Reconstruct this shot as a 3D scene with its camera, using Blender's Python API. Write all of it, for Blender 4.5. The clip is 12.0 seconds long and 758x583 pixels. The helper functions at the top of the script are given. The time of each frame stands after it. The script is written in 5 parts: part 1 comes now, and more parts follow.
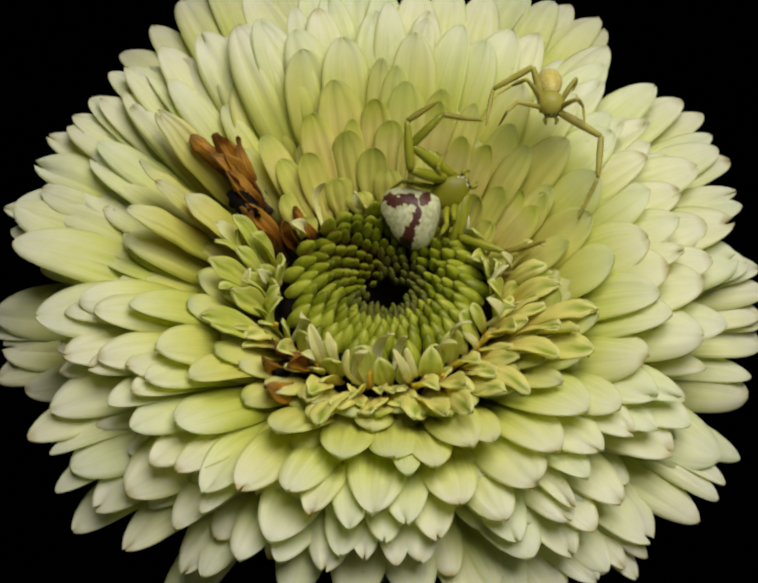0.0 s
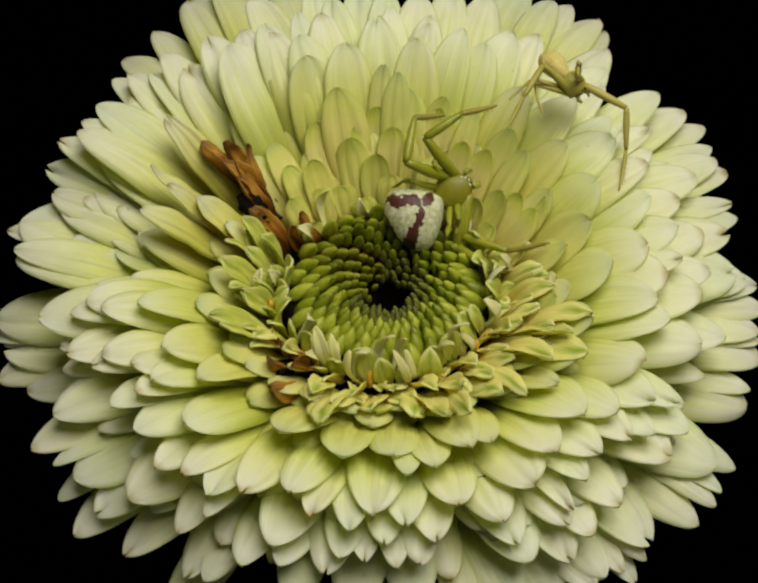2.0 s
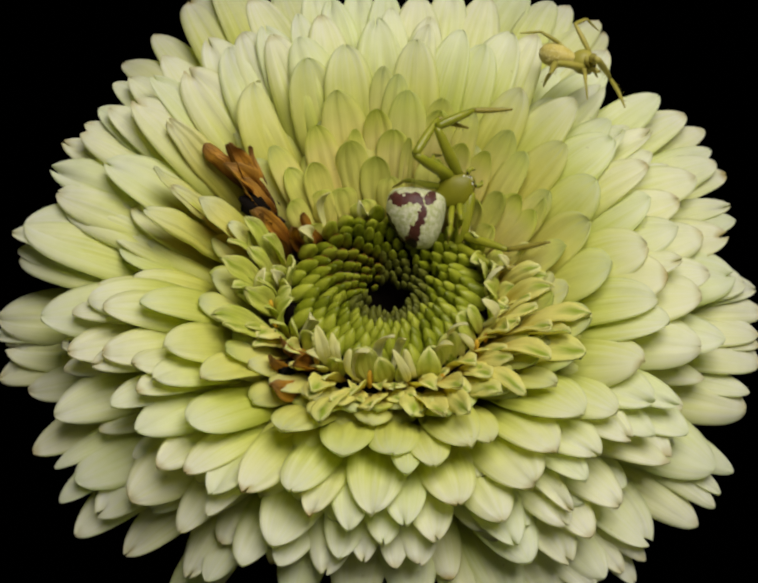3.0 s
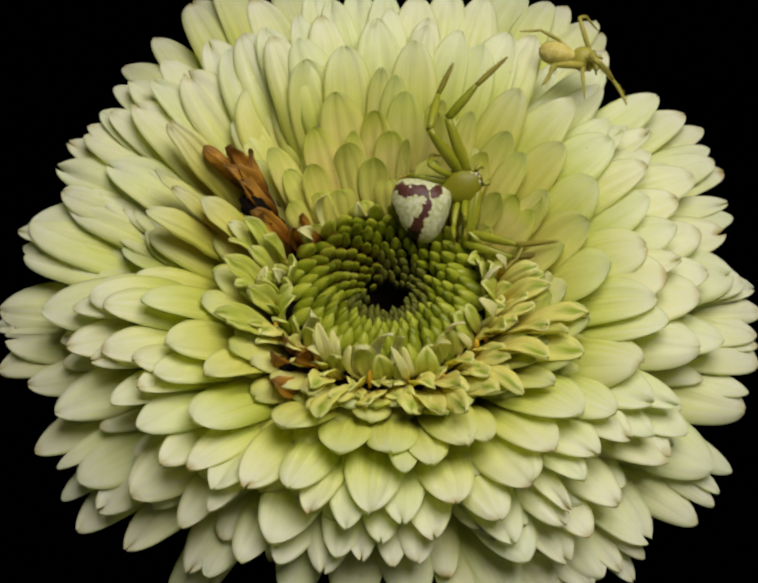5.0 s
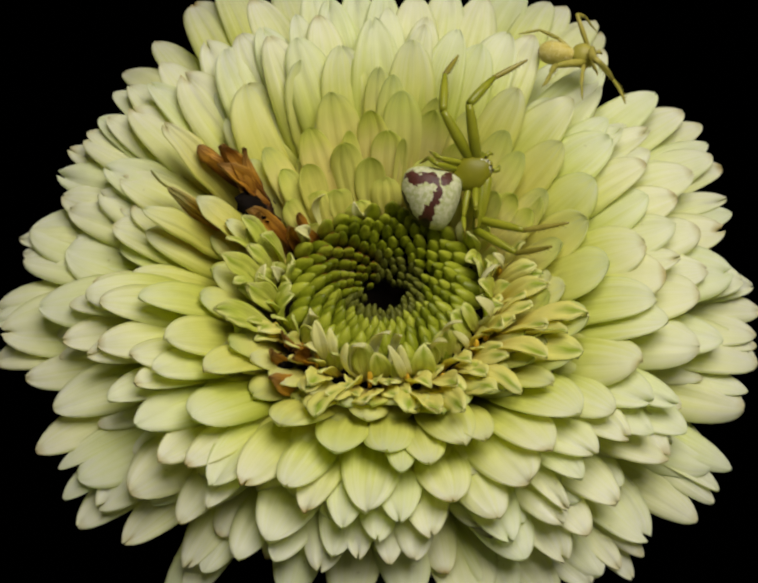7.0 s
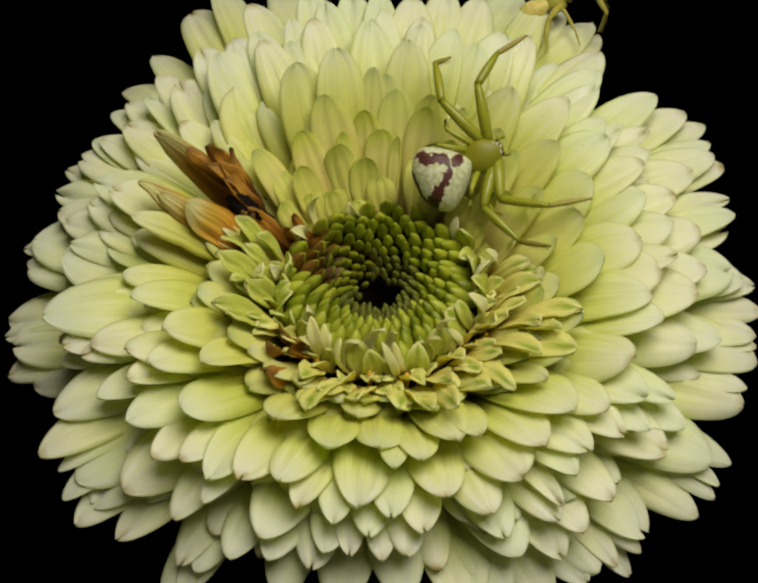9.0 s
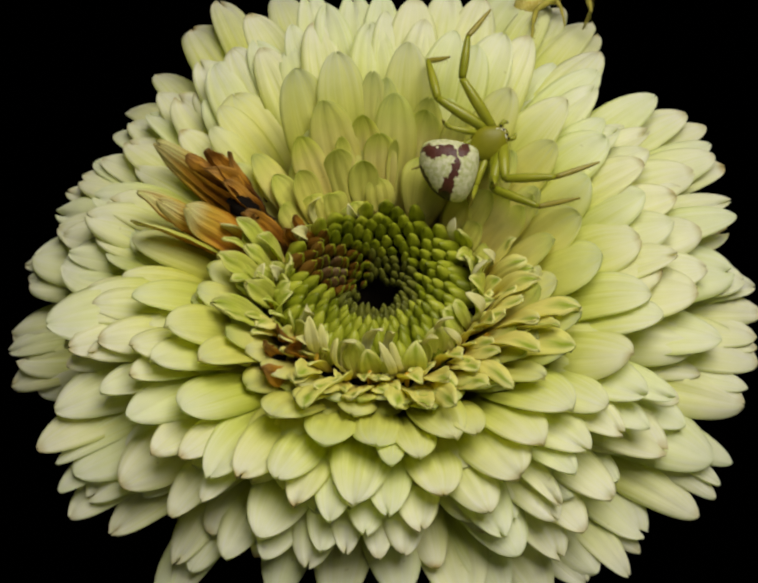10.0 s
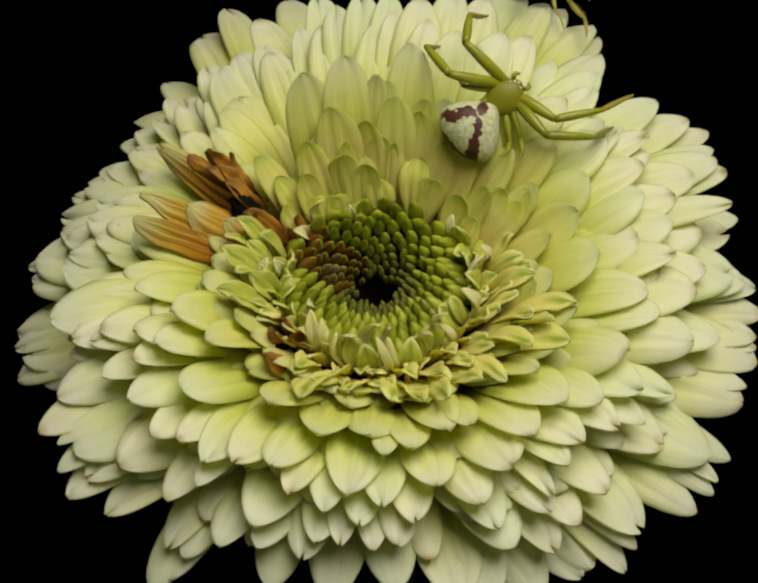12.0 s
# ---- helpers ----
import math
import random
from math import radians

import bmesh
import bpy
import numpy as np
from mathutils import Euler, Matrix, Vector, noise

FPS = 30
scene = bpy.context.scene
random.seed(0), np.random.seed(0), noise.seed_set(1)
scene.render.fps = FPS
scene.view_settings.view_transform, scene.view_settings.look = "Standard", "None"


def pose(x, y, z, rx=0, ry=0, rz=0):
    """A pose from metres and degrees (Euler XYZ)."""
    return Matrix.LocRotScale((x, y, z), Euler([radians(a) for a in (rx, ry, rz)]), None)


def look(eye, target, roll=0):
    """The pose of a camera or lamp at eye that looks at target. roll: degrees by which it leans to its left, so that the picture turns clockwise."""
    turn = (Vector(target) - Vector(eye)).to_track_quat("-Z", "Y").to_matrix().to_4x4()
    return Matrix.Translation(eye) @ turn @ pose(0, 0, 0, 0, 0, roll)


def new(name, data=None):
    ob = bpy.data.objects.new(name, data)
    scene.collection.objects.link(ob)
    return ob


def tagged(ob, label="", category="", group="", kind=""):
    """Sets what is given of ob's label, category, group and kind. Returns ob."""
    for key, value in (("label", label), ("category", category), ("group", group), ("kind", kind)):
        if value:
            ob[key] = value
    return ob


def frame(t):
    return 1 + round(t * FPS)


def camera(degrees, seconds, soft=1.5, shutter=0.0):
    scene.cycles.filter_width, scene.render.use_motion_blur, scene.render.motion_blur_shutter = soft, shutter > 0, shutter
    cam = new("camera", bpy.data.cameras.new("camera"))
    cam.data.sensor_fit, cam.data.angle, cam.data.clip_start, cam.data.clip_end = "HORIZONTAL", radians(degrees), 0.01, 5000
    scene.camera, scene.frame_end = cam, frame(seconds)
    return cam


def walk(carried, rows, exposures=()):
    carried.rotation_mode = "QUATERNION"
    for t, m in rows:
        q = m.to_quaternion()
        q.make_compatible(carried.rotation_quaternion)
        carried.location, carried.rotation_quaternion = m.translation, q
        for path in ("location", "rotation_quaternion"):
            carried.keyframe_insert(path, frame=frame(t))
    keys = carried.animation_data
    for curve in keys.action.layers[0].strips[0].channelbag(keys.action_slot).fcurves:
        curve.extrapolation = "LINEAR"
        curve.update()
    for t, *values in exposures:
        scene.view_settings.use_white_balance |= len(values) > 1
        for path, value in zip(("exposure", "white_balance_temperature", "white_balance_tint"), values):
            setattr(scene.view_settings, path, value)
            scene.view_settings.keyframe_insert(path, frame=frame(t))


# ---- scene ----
# One white chrysanthemum head in a dark studio, with two crab spiders on it.
# Lengths below are in millimetres until they are handed to Blender.
MM = 0.001
TILT = radians(54)
cam = camera(24.26, 12.0, soft=2.5)
AIM = Vector((-0.5, -0.1, 0.0))
TO_CAMERA = Vector((0, -math.cos(TILT), math.sin(TILT)))
RIGHT = Vector((1, 0, 0))
UPWARD = Vector((0, math.sin(TILT), math.cos(TILT)))
EYE = AIM + 146 * TO_CAMERA
VIEW = look((AIM + 146 * TO_CAMERA) * MM, AIM * MM)
walk(cam, [(0, VIEW), (12, VIEW)], [(0, 0.0, 6450, 10), (12, 0.0, 6760, 7)])

# ---- light: a dark studio with one large soft lamp above, and an added fill ----
world = bpy.data.worlds.new("studio")
world.use_nodes = True
world.node_tree.nodes["Background"].inputs[0].default_value = (0.9, 0.95, 1.0, 1)
world.node_tree.nodes["Background"].inputs[1].default_value = 0.0
scene.world = world


def area_lamp(name, eye, target, size, watts, colour):
    data = bpy.data.lights.new(name, "AREA")
    data.shape, data.size, data.energy, data.color = "DISK", size, watts, colour
    ob = new(name, data)
    ob.matrix_world = look(eye, target)
    return ob


area_lamp("key_lamp", (0.08, 0.05, 0.34), (0, 0, 0), 0.30, 1.46, (1.0, 0.944, 0.905))
# weak unseen fill from the front, added to brighten faces turned to the camera
area_lamp("front_fill", (0.08, -0.28, 0.26), (0, 0, 0), 0.24, 0.04, (1.0, 0.944, 0.905))


# ---- materials ----
def material(name, rough=0.5, spec=0.4):
    mat = bpy.data.materials.new(name)
    mat.use_nodes = True
    tree = mat.node_tree
    bsdf = tree.nodes["Principled BSDF"]
    bsdf.inputs["Roughness"].default_value = rough
    bsdf.inputs["Specular IOR Level"].default_value = spec
    return mat, tree, bsdf


def node(tree, kind, **inputs):
    n = tree.nodes.new(kind)
    for key, value in inputs.items():
        n.inputs[key].default_value = value
    return n


def ramp(tree, source, stops):
    n = tree.nodes.new("ShaderNodeValToRGB")
    cr = n.color_ramp
    while len(cr.elements) < len(stops):
        cr.elements.new(0.5)
    for e, (at, colour) in zip(cr.elements, stops):
        e.position, e.color = at, (*colour, 1)
    tree.links.new(source, n.inputs[0])
    return n.outputs[0]


def mixed(tree, fac, a, b, blend="MIX"):
    n = tree.nodes.new("ShaderNodeMix")
    n.data_type, n.blend_type = "RGBA", blend
    for value, socket in ((fac, n.inputs[0]), (a, n.inputs[6]), (b, n.inputs[7])):
        if isinstance(value, (int, float)):
            socket.default_value = value
        elif isinstance(value, tuple):
            socket.default_value = (*value, 1)
        else:
            tree.links.new(value, socket)
    return n.outputs[2]


def math_node(tree, op, a, b=0.0, c=0.0):
    n = tree.nodes.new("ShaderNodeMath")
    n.operation = op
    for value, socket in zip((a, b, c), n.inputs):
        if isinstance(value, (int, float)):
            socket.default_value = value
        else:
            tree.links.new(value, socket)
    return n.outputs[0]


def petal_material(name, young, old, rim_colour, rim_amount, through_light=0.42, rough=0.5, vein=0.3, sheen=0.35, vein_colour=(0.86, 0.88, 0.58), patch=None, outer=None, margin_amount=0.4):
    """Petal tissue: colour runs from the claw to the tip and from young petals to old ones, with veins along it and a worn rim on some."""
    mat, tree, bsdf = material(name, rough, sheen)
    links = tree.links
    uv = tree.nodes.new("ShaderNodeUVMap")
    uv.uv_map = "lay"
    sep = tree.nodes.new("ShaderNodeSeparateXYZ")
    links.new(uv.outputs[0], sep.inputs[0])
    age = tree.nodes.new("ShaderNodeUVMap")
    age.uv_map = "age"
    age_sep = tree.nodes.new("ShaderNodeSeparateXYZ")
    links.new(age.outputs[0], age_sep.inputs[0])
    info = tree.nodes.new("ShaderNodeObjectInfo")
    coord = tree.nodes.new("ShaderNodeTexCoord")
    # veins
    stretch = node(tree, "ShaderNodeMapping", Scale=(15, 1.1, 1))
    links.new(uv.outputs[0], stretch.inputs[0])
    shift = tree.nodes.new("ShaderNodeCombineXYZ")
    links.new(math_node(tree, "MULTIPLY", info.outputs["Random"], 40.0), shift.inputs[1])
    links.new(shift.outputs[0], stretch.inputs[1])
    veins = node(tree, "ShaderNodeTexNoise", Scale=1.0, Detail=3.0, Roughness=0.6)
    links.new(stretch.outputs[0], veins.inputs[0])
    blotch = node(tree, "ShaderNodeTexNoise", Scale=240.0, Detail=4.0, Roughness=0.65)
    links.new(coord.outputs["Object"], blotch.inputs[0])
    fleck = node(tree, "ShaderNodeTexNoise", Scale=900.0, Detail=2.0, Roughness=0.5)
    links.new(coord.outputs["Object"], fleck.inputs[0])
    along = math_node(tree, "ADD", sep.outputs[1], math_node(tree, "MULTIPLY_ADD", veins.outputs[0], 0.22, -0.11))
    colour = mixed(tree, age_sep.outputs[0], ramp(tree, along, young), ramp(tree, along, old))
    if outer:
        colour = mixed(tree, age_sep.outputs[1], colour, ramp(tree, along, outer))
    side = math_node(tree, "ABSOLUTE", math_node(tree, "MULTIPLY_ADD", sep.outputs[0], 2.0, -1.0))
    if patch:
        # a coloured patch down the middle of the blade, below the tip
        across = math_node(tree, "MAXIMUM", math_node(tree, "MULTIPLY_ADD", side, -2.0, 1.15), 0.0)
        off = math_node(tree, "ABSOLUTE", math_node(tree, "ADD", along, -0.90))
        down = math_node(tree, "MAXIMUM", math_node(tree, "MULTIPLY_ADD", off, -5.0, 1.15), 0.0)
        n = tree.nodes.new("ShaderNodeClamp")
        links.new(math_node(tree, "MULTIPLY", across, down), n.inputs[0])
        colour = mixed(tree, n.outputs[0], colour, patch)
    vein_tint = ramp(tree, veins.outputs[0], [(0.35, vein_colour), (0.6, (1, 1, 1))])
    colour = mixed(tree, vein, colour, vein_tint, "MULTIPLY")
    spread = ramp(tree, info.outputs["Random"], [(0.0, (0.93, 0.97, 0.84)), (0.5, (1, 1, 1)), (1.0, (1.0, 0.98, 0.90))])
    colour = mixed(tree, 0.7, colour, spread, "MULTIPLY")
    stain = ramp(tree, blotch.outputs[0], [(0.30, (0.86, 0.90, 0.70)), (0.55, (1, 1, 1))])
    colour = mixed(tree, 0.5, colour, stain, "MULTIPLY")
    specks = ramp(tree, fleck.outputs[0], [(0.20, (0.55, 0.50, 0.25)), (0.27, (1, 1, 1))])
    colour = mixed(tree, 0.6, colour, specks, "MULTIPLY")
    # worn rim: only at the very tip and edge, and on the more weathered petals
    rim = math_node(tree, "MAXIMUM", math_node(tree, "MULTIPLY_ADD", sep.outputs[1], 30.0, -28.9),
                    math_node(tree, "MULTIPLY", math_node(tree, "MAXIMUM", math_node(tree, "MULTIPLY_ADD", side, 14.0, -13.2), 0.0),
                              math_node(tree, "MAXIMUM", math_node(tree, "MULTIPLY_ADD", sep.outputs[1], 2.5, -1.6), 0.0)))
    rim = math_node(tree, "MAXIMUM", rim, 0.0)
    rim = math_node(tree, "MULTIPLY", rim, math_node(tree, "MAXIMUM", math_node(tree, "MULTIPLY_ADD", blotch.outputs[0], 4.0, -1.4), 0.0))
    rim = math_node(tree, "MULTIPLY", rim, math_node(tree, "MAXIMUM", math_node(tree, "MULTIPLY_ADD", info.outputs["Random"], 1.5, -0.45), 0.0))
    n = tree.nodes.new("ShaderNodeClamp")
    aged = math_node(tree, "MULTIPLY", age_sep.outputs[0], age_sep.outputs[0])
    links.new(math_node(tree, "MULTIPLY", math_node(tree, "MULTIPLY", rim, aged), rim_amount), n.inputs[0])
    colour = mixed(tree, n.outputs[0], colour, rim_colour)
    # greener, thinner margin
    margin = math_node(tree, "MAXIMUM", math_node(tree, "MULTIPLY_ADD", side, 6.0, -5.1), math_node(tree, "MULTIPLY_ADD", sep.outputs[1], 18.0, -17.2))
    n = tree.nodes.new("ShaderNodeClamp")
    links.new(margin, n.inputs[0])
    colour = mixed(tree, math_node(tree, "MULTIPLY", n.outputs[0], margin_amount), colour, (0.80, 0.86, 0.50), "MULTIPLY")
    links.new(colour, bsdf.inputs["Base Color"])
    bump = node(tree, "ShaderNodeBump", Strength=0.45, Distance=0.00012)
    links.new(veins.outputs[0], bump.inputs["Height"])
    links.new(bump.outputs[0], bsdf.inputs["Normal"])
    soft = tree.nodes.new("ShaderNodeBsdfTranslucent")
    # light that has passed through the tissue comes out yellower
    links.new(mixed(tree, 1.0, colour, (0.99, 1.0, 0.58), "MULTIPLY"), soft.inputs[0])
    mix = tree.nodes.new("ShaderNodeMixShader")
    # young tissue lets more light through
    links.new(math_node(tree, "MULTIPLY_ADD", age_sep.outputs[0], -0.02, through_light + 0.02), mix.inputs[0])
    links.new(bsdf.outputs[0], mix.inputs[1])
    links.new(soft.outputs[0], mix.inputs[2])
    links.new(mix.outputs[0], tree.nodes["Material Output"].inputs[0])
    return mat


def mottled(name, colours, scale, rough=0.5, spec=0.4, relief=0.0, through_light=0.0):
    """A surface whose colour wanders between the colours given, with fine relief."""
    mat, tree, bsdf = material(name, rough, spec)
    coord = tree.nodes.new("ShaderNodeTexCoord")
    info = tree.nodes.new("ShaderNodeObjectInfo")
    noise_a = node(tree, "ShaderNodeTexNoise", Scale=scale, Detail=4.0, Roughness=0.6)
    tree.links.new(coord.outputs["Object"], noise_a.inputs[0])
    at = math_node(tree, "ADD", noise_a.outputs[0], math_node(tree, "MULTIPLY_ADD", info.outputs["Random"], 0.3, -0.15))
    steps = [(0.3 + 0.4 * i / max(1, len(colours) - 1), c) for i, c in enumerate(colours)]
    colour = ramp(tree, at, steps)
    tree.links.new(colour, bsdf.inputs["Base Color"])
    if relief:
        fine = node(tree, "ShaderNodeTexNoise", Scale=scale * 4, Detail=3.0)
        tree.links.new(coord.outputs["Object"], fine.inputs[0])
        bump = node(tree, "ShaderNodeBump", Strength=0.5, Distance=relief)
        tree.links.new(fine.outputs[0], bump.inputs["Height"])
        tree.links.new(bump.outputs[0], bsdf.inputs["Normal"])
    if through_light:
        soft = tree.nodes.new("ShaderNodeBsdfTranslucent")
        tree.links.new(colour, soft.inputs[0])
        mix = tree.nodes.new("ShaderNodeMixShader")
        mix.inputs[0].default_value = through_light
        tree.links.new(bsdf.outputs[0], mix.inputs[1])
        tree.links.new(soft.outputs[0], mix.inputs[2])
        tree.links.new(mix.outputs[0], tree.nodes["Material Output"].inputs[0])
    return mat


YOUNG_STOPS = [(0.0, (0.66, 0.44, 0.08)), (0.3, (0.96, 0.83, 0.24)), (0.75, (0.97, 0.91, 0.34)), (0.90, (0.80, 0.81, 0.17)), (1.0, (0.52, 0.57, 0.07))]
# yellow-green claws, deepened further to put shade between petals into the colour
OLD_STOPS = [(0.0, (0.36, 0.38, 0.02)), (0.35, (0.48, 0.51, 0.03)), (0.56, (0.68, 0.71, 0.075)), (0.74, (0.86, 0.88, 0.22)), (0.90, (0.94, 0.95, 0.56)), (1.0, (0.94, 0.95, 0.80))]
OUTER_STOPS = [(0.0, (0.42, 0.45, 0.04)), (0.42, (0.60, 0.64, 0.08)), (0.66, (0.84, 0.87, 0.28)), (0.84, (0.94, 0.95, 0.66)), (1.0, (0.95, 0.95, 0.90))]
PETAL = petal_material("petal_cream", YOUNG_STOPS, OLD_STOPS, (0.56, 0.40, 0.07), 0.9, rough=0.44, sheen=0.45, outer=OUTER_STOPS, margin_amount=0.5)
LIGULE_STOPS = [(0.0, (0.46, 0.24, 0.06)), (0.25, (0.92, 0.77, 0.17)), (0.55, (0.95, 0.89, 0.26)), (0.85, (0.95, 0.91, 0.30)), (1.0, (0.95, 0.94, 0.45))]
INNER = petal_material("petal_inner", LIGULE_STOPS, LIGULE_STOPS, (0.62, 0.60, 0.28), 0.5, 0.32, vein=0.3, vein_colour=(0.86, 0.84, 0.50), patch=(0.40, 0.50, 0.04), margin_amount=0.05)
BUDDING_STOPS = [(0.0, (0.62, 0.50, 0.09)), (0.4, (0.88, 0.81, 0.22)), (0.8, (0.84, 0.82, 0.20)), (1.0, (0.56, 0.60, 0.09))]
BUDDING = petal_material("petal_budding", BUDDING_STOPS, BUDDING_STOPS, (0.62, 0.60, 0.28), 0.3, 0.28, vein=0.35, vein_colour=(0.78, 0.82, 0.45))
SCOOP_STOPS = [(0.0, (0.72, 0.60, 0.12)), (0.35, (0.82, 0.82, 0.20)), (0.75, (0.70, 0.74, 0.12)), (1.0, (0.86, 0.85, 0.34))]
SCOOP = petal_material("petal_scoop", SCOOP_STOPS, SCOOP_STOPS, (0.62, 0.60, 0.28), 0.5, 0.28, vein=0.5, vein_colour=(0.66, 0.74, 0.32), patch=(0.42, 0.50, 0.04), margin_amount=0.1)
DEAD_STOPS = [(0.0, (0.02, 0.008, 0.003)), (0.25, (0.10, 0.036, 0.006)), (0.45, (0.38, 0.15, 0.012)), (0.75, (0.70, 0.36, 0.035)), (1.0, (0.40, 0.22, 0.06))]
DEAD = petal_material("petal_withered", DEAD_STOPS, DEAD_STOPS, (0.10, 0.05, 0.02), 1.5, 0.3, 0.55, 0.8, 0.3, (0.40, 0.30, 0.20))
FADED_STOPS = [(0.0, (0.12, 0.045, 0.006)), (0.25, (0.46, 0.18, 0.012)), (0.55, (0.70, 0.34, 0.022)), (0.76, (0.76, 0.52, 0.07)), (0.92, (0.82, 0.80, 0.36))]
FADED = petal_material("petal_half_withered", FADED_STOPS, FADED_STOPS, (0.40, 0.26, 0.08), 0.4, 0.3, 0.55, 0.9, 0.25, (0.46, 0.30, 0.16))
FLORET = mottled("floret_green", [(0.14, 0.175, 0.005), (0.28, 0.325, 0.012), (0.50, 0.54, 0.05)], 900, 0.40, 0.4, 0.00005, 0.15)
# darker floret green: shade of the disc's centre put into the colour
FLORET_DARK = mottled("floret_shaded", [(0.08, 0.09, 0.010), (0.19, 0.20, 0.025)], 900, 0.5, 0.3, 0.00003)
FLORET_BROWN = mottled("floret_brown", [(0.05, 0.022, 0.002), (0.14, 0.064, 0.006), (0.22, 0.12, 0.02)], 900, 0.7, 0.08, 0.00005)
FLORET_MOULD = mottled("floret_mould", [(0.06, 0.028, 0.006), (0.13, 0.075, 0.026), (0.26, 0.19, 0.11)], 1500, 0.9, 0.05, 0.00008)
# near black: the shade inside holes and gaps, put into the colour
HOLE_SHADE = mottled("hole_shade_black", [(0.002, 0.0014, 0.001), (0.006, 0.0035, 0.0015)], 600, 0.8, 0.1, 0.00005)
STYLE = mottled("style_cream", [(0.76, 0.74, 0.24), (0.86, 0.84, 0.46)], 500, 0.4, 0.4, 0.0, 0.2)
POLLEN = mottled("anther_yellow", [(0.62, 0.36, 0.02), (0.75, 0.50, 0.05)], 900, 0.6, 0.3, 0.00003)
STEM = mottled("stem_green", [(0.05, 0.10, 0.02), (0.09, 0.15, 0.03)], 300, 0.5, 0.3, 0.0001)
VELVET = mottled("black_velvet", [(0.0001, 0.0001, 0.0001), (0.0002, 0.0002, 0.0002)], 30, 1.0, 0.0)
LEG_GREEN = mottled("leg_green", [(0.27, 0.30, 0.012), (0.39, 0.40, 0.028)], 700, 0.32, 0.5, 0.00002, 0.22)
SHIN_GREEN = mottled("shin_olive", [(0.30, 0.26, 0.03), (0.42, 0.36, 0.06)], 700, 0.35, 0.5, 0.00002, 0.2)
SHELL_GREEN = mottled("carapace_green", [(0.21, 0.21, 0.008), (0.28, 0.27, 0.014)], 500, 0.42, 0.35, 0.00002, 0.15)
BELLY_WHITE = mottled("abdomen_white", [(0.50, 0.54, 0.22), (0.70, 0.70, 0.46), (0.82, 0.80, 0.62)], 2600, 0.5, 0.4, 0.0002)
BELLY_GREEN = mottled("abdomen_side", [(0.42, 0.50, 0.16), (0.58, 0.64, 0.30)], 1200, 0.45, 0.4, 0.00005)
BELLY_BROWN = mottled("abdomen_brown", [(0.070, 0.020, 0.013), (0.12, 0.038, 0.022)], 1500, 0.45, 0.4, 0.00008)
BLACK = mottled("dark_tip", [(0.010, 0.006, 0.005), (0.02, 0.012, 0.01)], 900, 0.4, 0.4)
AMBER = mottled("abdomen_amber", [(0.56, 0.46, 0.09), (0.70, 0.61, 0.19)], 1500, 0.45, 0.35, 0.00006)
GRAIN = mottled("abdomen_grain", [(0.66, 0.58, 0.20), (0.74, 0.67, 0.30)], 900, 0.5, 0.3)
LEG_AMBER = mottled("leg_amber", [(0.44, 0.40, 0.06), (0.60, 0.53, 0.12)], 700, 0.4, 0.35, 0.00002, 0.25)
SHELL_AMBER = mottled("carapace_amber", [(0.40, 0.37, 0.05), (0.50, 0.45, 0.08)], 700, 0.4, 0.35, 0.00002, 0.2)
EYE_WHITE = mottled("eye_ring", [(0.78, 0.76, 0.60), (0.84, 0.82, 0.70)], 900, 0.4, 0.4)


# ---- mesh helpers ----
def mesh_object(name, verts, faces, mats, parent=None, label="", uvs=None, face_mats=None, age=0.0, whiteness=0.0):
    """One smooth mesh object; verts in metres."""
    me = bpy.data.meshes.new(name)
    me.from_pydata([tuple(v) for v in verts], [], faces)
    for m in (mats if isinstance(mats, (list, tuple)) else [mats]):
        me.materials.append(m)
    me.polygons.foreach_set("use_smooth", [True] * len(me.polygons))
    if face_mats:
        me.polygons.foreach_set("material_index", face_mats)
    if uvs:
        layer = me.uv_layers.new(name="lay")
        for loop in me.loops:
            layer.data[loop.index].uv = uvs[loop.vertex_index]
        layer = me.uv_layers.new(name="age")
        layer.data.foreach_set("uv", [age, whiteness] * len(me.loops))
    me.validate()
    ob = new(name, me)
    if parent:
        ob.parent = parent
    return tagged(ob, label)


def tube(points, radii, sides=10):
    """Verts and faces of a round tube along the points, closed at both ends."""
    points = [Vector(p) for p in points]
    verts, faces = [], []
    for i, p in enumerate(points):
        way = (points[min(i + 1, len(points) - 1)] - points[max(i - 1, 0)]).normalized()
        across = way.cross(Vector((0.13, 0.29, 0.95))).normalized()
        other = way.cross(across)
        for j in range(sides):
            a = 2 * math.pi * j / sides
            verts.append(p + radii[i] * (math.cos(a) * across + math.sin(a) * other))
    for i in range(len(points) - 1):
        for j in range(sides):
            k = (j + 1) % sides
            faces.append((i * sides + j, i * sides + k, (i + 1) * sides + k, (i + 1) * sides + j))
    faces.append(tuple(range(sides))[::-1])
    faces.append(tuple((len(points) - 1) * sides + j for j in range(sides)))
    return verts, faces


def joined(*pieces):
    verts, faces = [], []
    for v, f in pieces:
        n = len(verts)
        verts += v
        faces += [tuple(i + n for i in face) for face in f]
    return verts, faces


